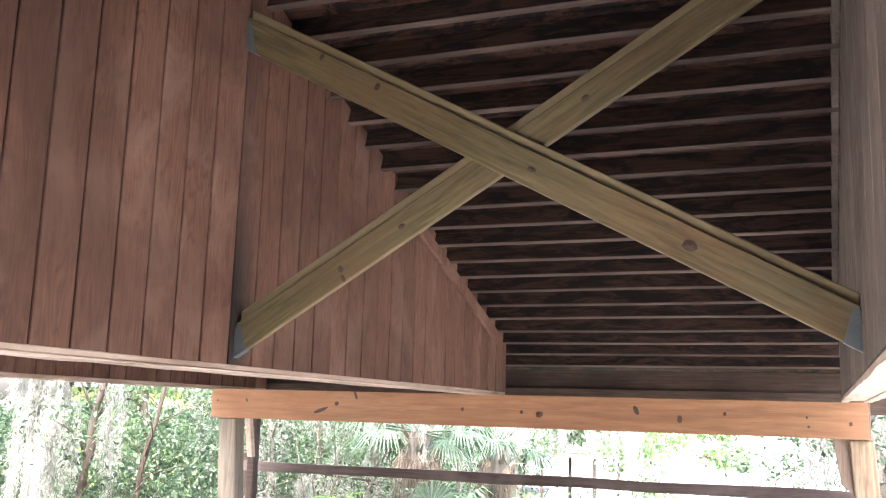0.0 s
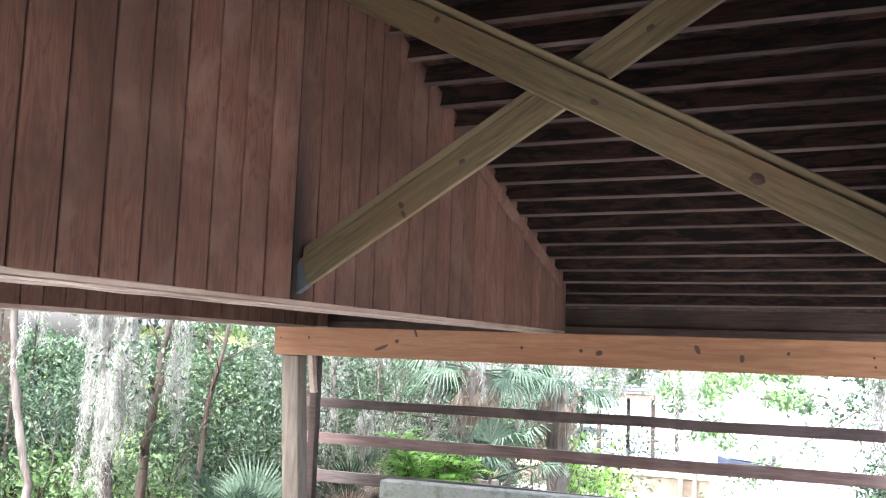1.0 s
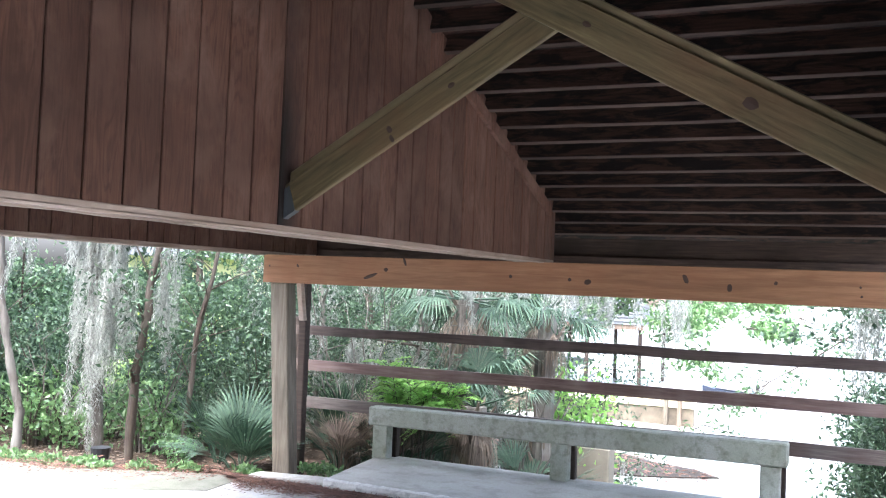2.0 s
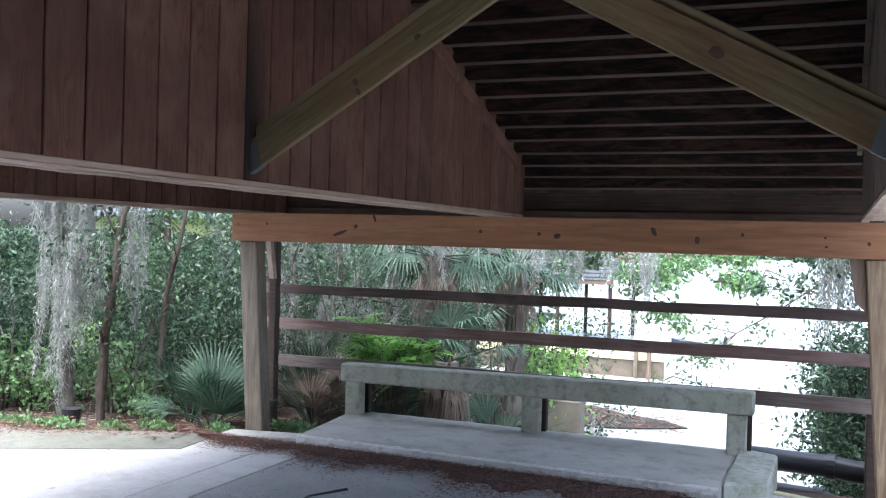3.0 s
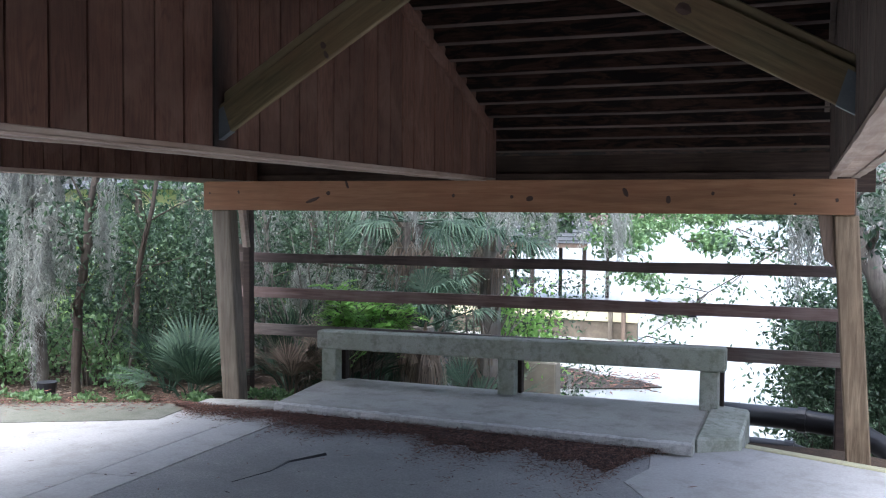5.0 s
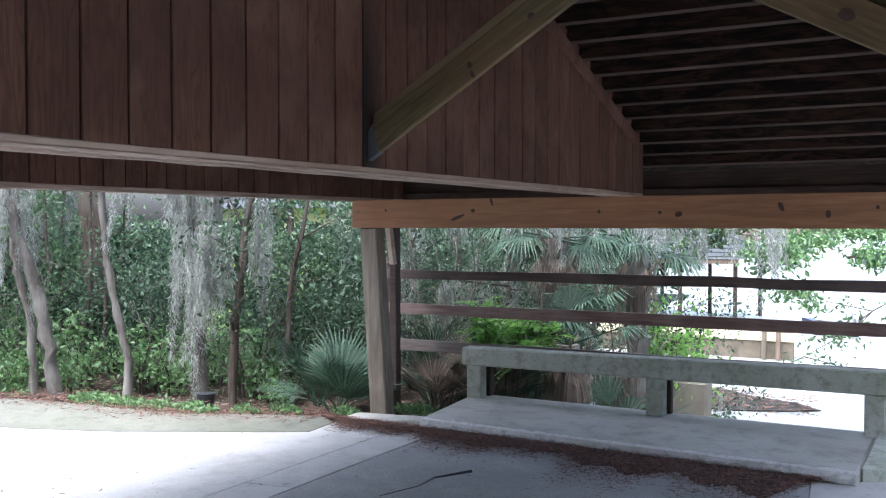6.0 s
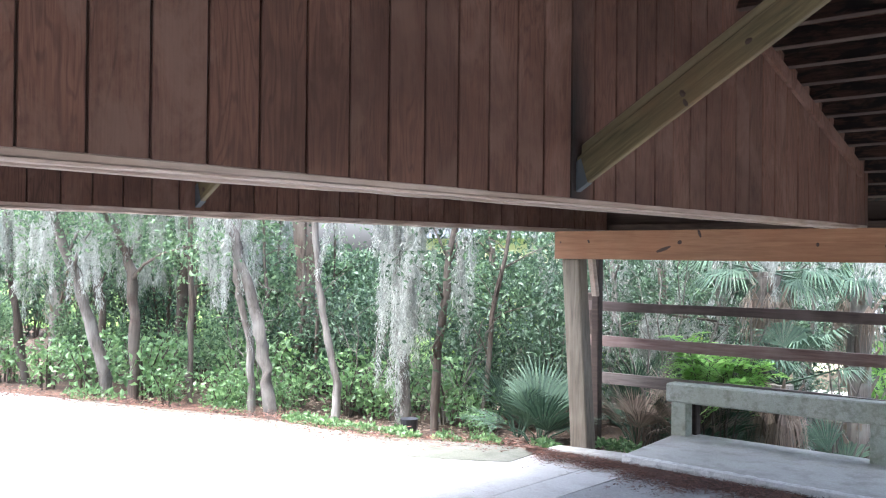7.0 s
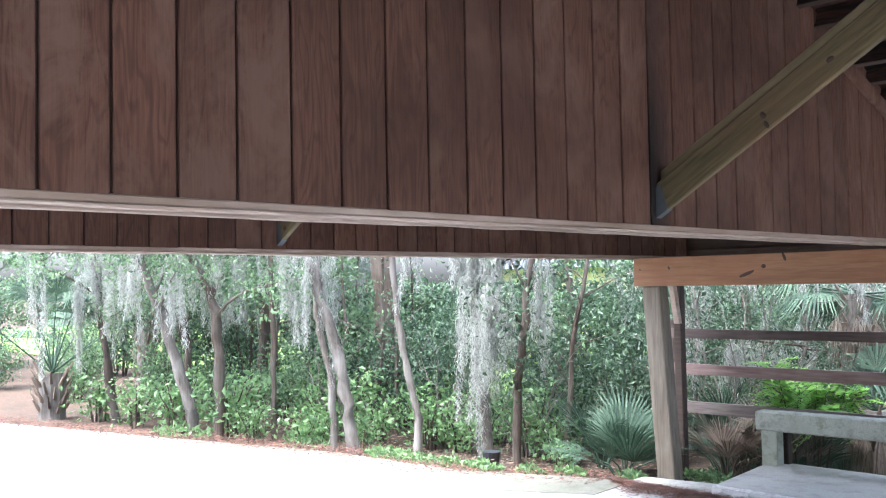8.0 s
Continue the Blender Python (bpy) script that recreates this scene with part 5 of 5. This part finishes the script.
for x, y, r, n in [(-7.9, 6.66, 0.26, 420), (-7.45, 6.68, 0.22, 300), (-7.0, 6.8, 0.16, 160), (-6.55, 6.82, 0.17, 280), (-6.05, 7.0, 0.12, 140), (-5.7, 7.2, 0.13, 160), (-9.3, 6.6, 0.2, 120), (-4.55, 7.9, 0.2, 260), (-11.4, 5.9, 0.4, 300), (-5.1, 7.45, 0.12, 160)]:
    weed_patch(x, y, r, n)

pot = thing("garden_pot", "small black pot among the weeds", "pot")
part("bowl", tube(bmesh.new(), [(-6.85, 7.25, -0.22), (-6.85, 7.25, -0.02), (-6.85, 7.25, -0.02)], [0.08, 0.105, 0.085], 14), BLACKPIPE, pot)

# ---------------------------------------------------------------- across the water
CREAM = plain("cream_wall", (0.62, 0.56, 0.36), 0.8, 0, 0.15, 2)
WHITE = plain("white_paint", (0.75, 0.74, 0.70), 0.7, 0, 0.1, 2)
GREYWALL = plain("grey_wall", (0.16, 0.165, 0.16), 0.8, 0, 0.2, 2)
SHINGLE = plain("grey_shingles", (0.055, 0.06, 0.062), 0.9, 0, 0.25, 8)
PANE = plain("dark_pane", (0.04, 0.05, 0.055), 0.1)


def house(label, x, y, w, d, h, rise, z0, wallmat, group, windows):
    t = thing("house", label, "house", group)
    t.location = (x, y, z0)
    part("wall", box(-w / 2, w / 2, -d / 2, d / 2, 0, h), wallmat, t)
    o = 0.6
    part("roof", hexa([(-w / 2 - o, -d / 2 - o, h), (w / 2 + o, -d / 2 - o, h), (w / 2 + o, d / 2 + o, h), (-w / 2 - o, d / 2 + o, h),
                       (-w / 2 + d * 0.3, -0.1, h + rise), (w / 2 - d * 0.3, -0.1, h + rise), (w / 2 - d * 0.3, 0.1, h + rise), (-w / 2 + d * 0.3, 0.1, h + rise)]), SHINGLE, t)
    for k in range(windows):
        xc = -w / 2 + w * (k + 0.5) / windows
        win = part("window", box(xc - 0.55, xc + 0.55, -d / 2 - 0.05, -d / 2 - 0.004, h * 0.35, h * 0.8), WHITE, t)
        part("pane", box(xc - 0.45, xc + 0.45, -d / 2 - 0.06, -d / 2 - 0.052, h * 0.39, h * 0.76), PANE, win)
    return t


shed = thing("boathouse", "open boathouse with a grey shingled roof over the creek", "boathouse")
part("roof", hexa([(-10.3, 30.6, 0.72), (-6.2, 30.6, 0.72), (-6.2, 35.2, 0.72), (-10.3, 35.2, 0.72), (-9.5, 32.7, 1.62), (-7.0, 32.7, 1.62), (-7.0, 32.9, 1.62), (-9.5, 32.9, 1.62)]), SHINGLE, shed)
for k in range(7):
    f = (k + 0.5) / 7
    part("shingle_course", hexa([(-10.3 + 0.8 * f, 30.58 + 2.1 * f, 0.72 + 0.9 * f), (-6.2 - 0.8 * f, 30.58 + 2.1 * f, 0.72 + 0.9 * f), (-6.25 - 0.8 * f, 30.72 + 2.1 * f, 0.80 + 0.9 * f), (-10.25 + 0.8 * f, 30.72 + 2.1 * f, 0.80 + 0.9 * f),
         (-10.3 + 0.8 * f, 30.58 + 2.1 * f, 0.75 + 0.9 * f), (-6.2 - 0.8 * f, 30.58 + 2.1 * f, 0.75 + 0.9 * f), (-6.25 - 0.8 * f, 30.72 + 2.1 * f, 0.82 + 0.9 * f), (-10.25 + 0.8 * f, 30.72 + 2.1 * f, 0.82 + 0.9 * f)]), SHINGLE, shed)
part("fascia", box(-10.25, -6.25, 30.64, 30.70, 0.56, 0.715), BROWNPOST, shed, "reddish brown eave board")
for x in (-10.0, -8.2, -6.4):
    for y in (30.9, 34.9):
        part("boathouse_post", box(x - 0.06, x + 0.06, y - 0.06, y + 0.06, -2.0, 0.72, 0.01), DARKWOOD, shed)
part("deck", box(-10.1, -9.0, 30.8, 35.0, -0.9, -0.78), GREYWALL, shed)
house("cream house seen between the trees", -17.2, 23.5, 4.2, 5, 2.6, 0.7, -0.3, CREAM, "far houses", 2)
abut = thing("abutment", "beige concrete abutment wall below the railing", "wall")
part("abutment_wall", box(-4.0, -2.55, 11.75, 12.05, -1.8, -0.22, 0.02), plain("tan_concrete", (0.20, 0.18, 0.14), 0.9, 0, 0.4, 3), abut)
wall_c = thing("bulkhead", "low cream bulkhead wall with a brown lower part", "wall")
# Brown below, cream cap on top.
part("bulkhead_wall", box(-10.5, -3.4, 23.5, 23.7, -2.0, -1.02, 0.01), plain("brown_bulkhead", (0.17, 0.14, 0.10), 0.9, 0, 0.5, 4), wall_c, "brown lower part")
part("cap", box(-10.5, -3.38, 23.46, 23.75, -1.015, -0.74, 0.015), CREAM, wall_c)
for x, h, m in ((-6.75, 0.6, OLDPOST), (-4.05, 0.0, OLDPOST), (-3.72, -0.05, BROWNPOST)):
    part("bulkhead_post", box(x - 0.05, x + 0.05, 23.3, 23.4, -2.0, h - 0.55, 0.01), m, wall_c)
boat = thing("moored_boat", "small dark blue boat moored by the far bank", "boat")
boat.matrix_world = pose(-3.15, 29.6, -1.5, 0, 0, 0) @ Matrix.Diagonal((0.5, 0.8, 0.7, 1.0))
bm = bmesh.new()
rings = []
for u, w, h in ((-2.0, 0.02, 0.78), (-1.3, 0.42, 0.70), (-0.4, 0.62, 0.63), (0.5, 0.66, 0.60), (1.15, 0.60, 0.60)):
    rings.append([bm.verts.new(q) for q in ((u, -w, h), (u, -0.8 * w, 0.3), (u, 0, 0.05 if w > 0.1 else 0.3), (u, 0.8 * w, 0.3), (u, w, h))])
for p, q in zip(rings, rings[1:]):
    for i in range(4):
        bm.faces.new((p[i], p[i + 1], q[i + 1], q[i]))
bm.faces.new(rings[-1])
for p, q in zip(rings, rings[1:]):
    bm.faces.new((p[4], p[0], q[0], q[4]))
bmesh.ops.recalc_face_normals(bm, faces=bm.faces)
part("hull", bm, plain("dark_blue_hull", (0.02, 0.03, 0.06), 0.35), boat)
part("cover", hexa([(-1.2, -0.4, 0.72), (1.0, -0.56, 0.62), (1.0, 0.56, 0.62), (-1.2, 0.4, 0.72), (-0.9, -0.2, 0.86), (0.9, -0.3, 0.84), (0.9, 0.3, 0.84), (-0.9, 0.2, 0.86)], 0.04), GREYWALL, boat, "grey canvas cover")
part("outboard_motor", box(1.16, 1.38, -0.13, 0.13, 0.35, 0.98, 0.05), BLACKPIPE, boat)
# Dark sheet on the water stands in for the bank's reflection.
reflection_outline = [(-8.0, 16.9), (-6.0, 16.5), (-4.6, 16.7), (-3.4, 16.4), (-2.5, 16.8), (-1.9, 17.2), (-2.4, 17.7), (-3.2, 18.0), (-3.9, 18.6), (-5.2, 19.0), (-8.0, 19.2)]
bar = sheet("reflection_sheet", reflection_outline, -1.425, ground_mat("reflection_brown", (0.05, 0.042, 0.034), (0.035, 0.03, 0.025), (0.09, 0.075, 0.06), 3.0, 0.9, 1.0, 20), None, 0.2)
tagged(bar, "dark brown sheet standing in for a reflection in the creek", "bank", kind="structure")
far = np.stack([rng.uniform(-160, 260, 7000), rng.uniform(395, 430, 7000), -1.2 + 9 * rng.uniform(0, 1, 7000) ** 1.4], 1)
tagged(quads("far_woods", leaf_verts(far, 5, 3), LEAF), "pale green far woods beyond the lake", "woods", kind="stuff")
far = np.stack([rng.uniform(-70, -10, 12000), rng.uniform(30, 38, 12000), -0.5 + 2.1 * rng.uniform(0, 1, 12000)], 1)
tagged(quads("far_thicket", leaf_verts(far, 0.5, 0.3), LEAF_DARK), "dense dark thicket behind the woodland", "woods", kind="stuff")
# Leaves behind the viewpoint, never seen, added to block low sky light.
a = rng.uniform(-2.75, 0.12, 16000)
r = rng.uniform(13, 20, 16000)
far = np.stack([r * np.cos(a), r * np.sin(a), -0.3 + 6.8 * rng.uniform(0, 1, 16000)], 1)
tagged(quads("sky_blocker", leaf_verts(far, 0.7, 0.42), LEAF_DARK), "unseen leaf ring added to block low sky light", "woods", kind="stuff")


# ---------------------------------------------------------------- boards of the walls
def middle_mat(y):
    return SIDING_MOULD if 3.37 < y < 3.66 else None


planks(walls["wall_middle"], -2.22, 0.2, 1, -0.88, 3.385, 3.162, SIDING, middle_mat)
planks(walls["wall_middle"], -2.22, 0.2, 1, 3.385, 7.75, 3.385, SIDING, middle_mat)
planks(walls["wall_west"], -5.12, 0.2, 1, -0.88, 8.4, 0.05, SIDING)
planks(walls["wall_east"], 0.755, 0.2, -1, -0.88, 7.15, 0.1, SIDING_GREY)
for n, x, th, y1 in WALLS:
    sd = 1 if n == "wall_east" else -1
    planks(walls[n], x, th, sd, -0.88, y1, 0.1, SIDING, None, 0.8128)
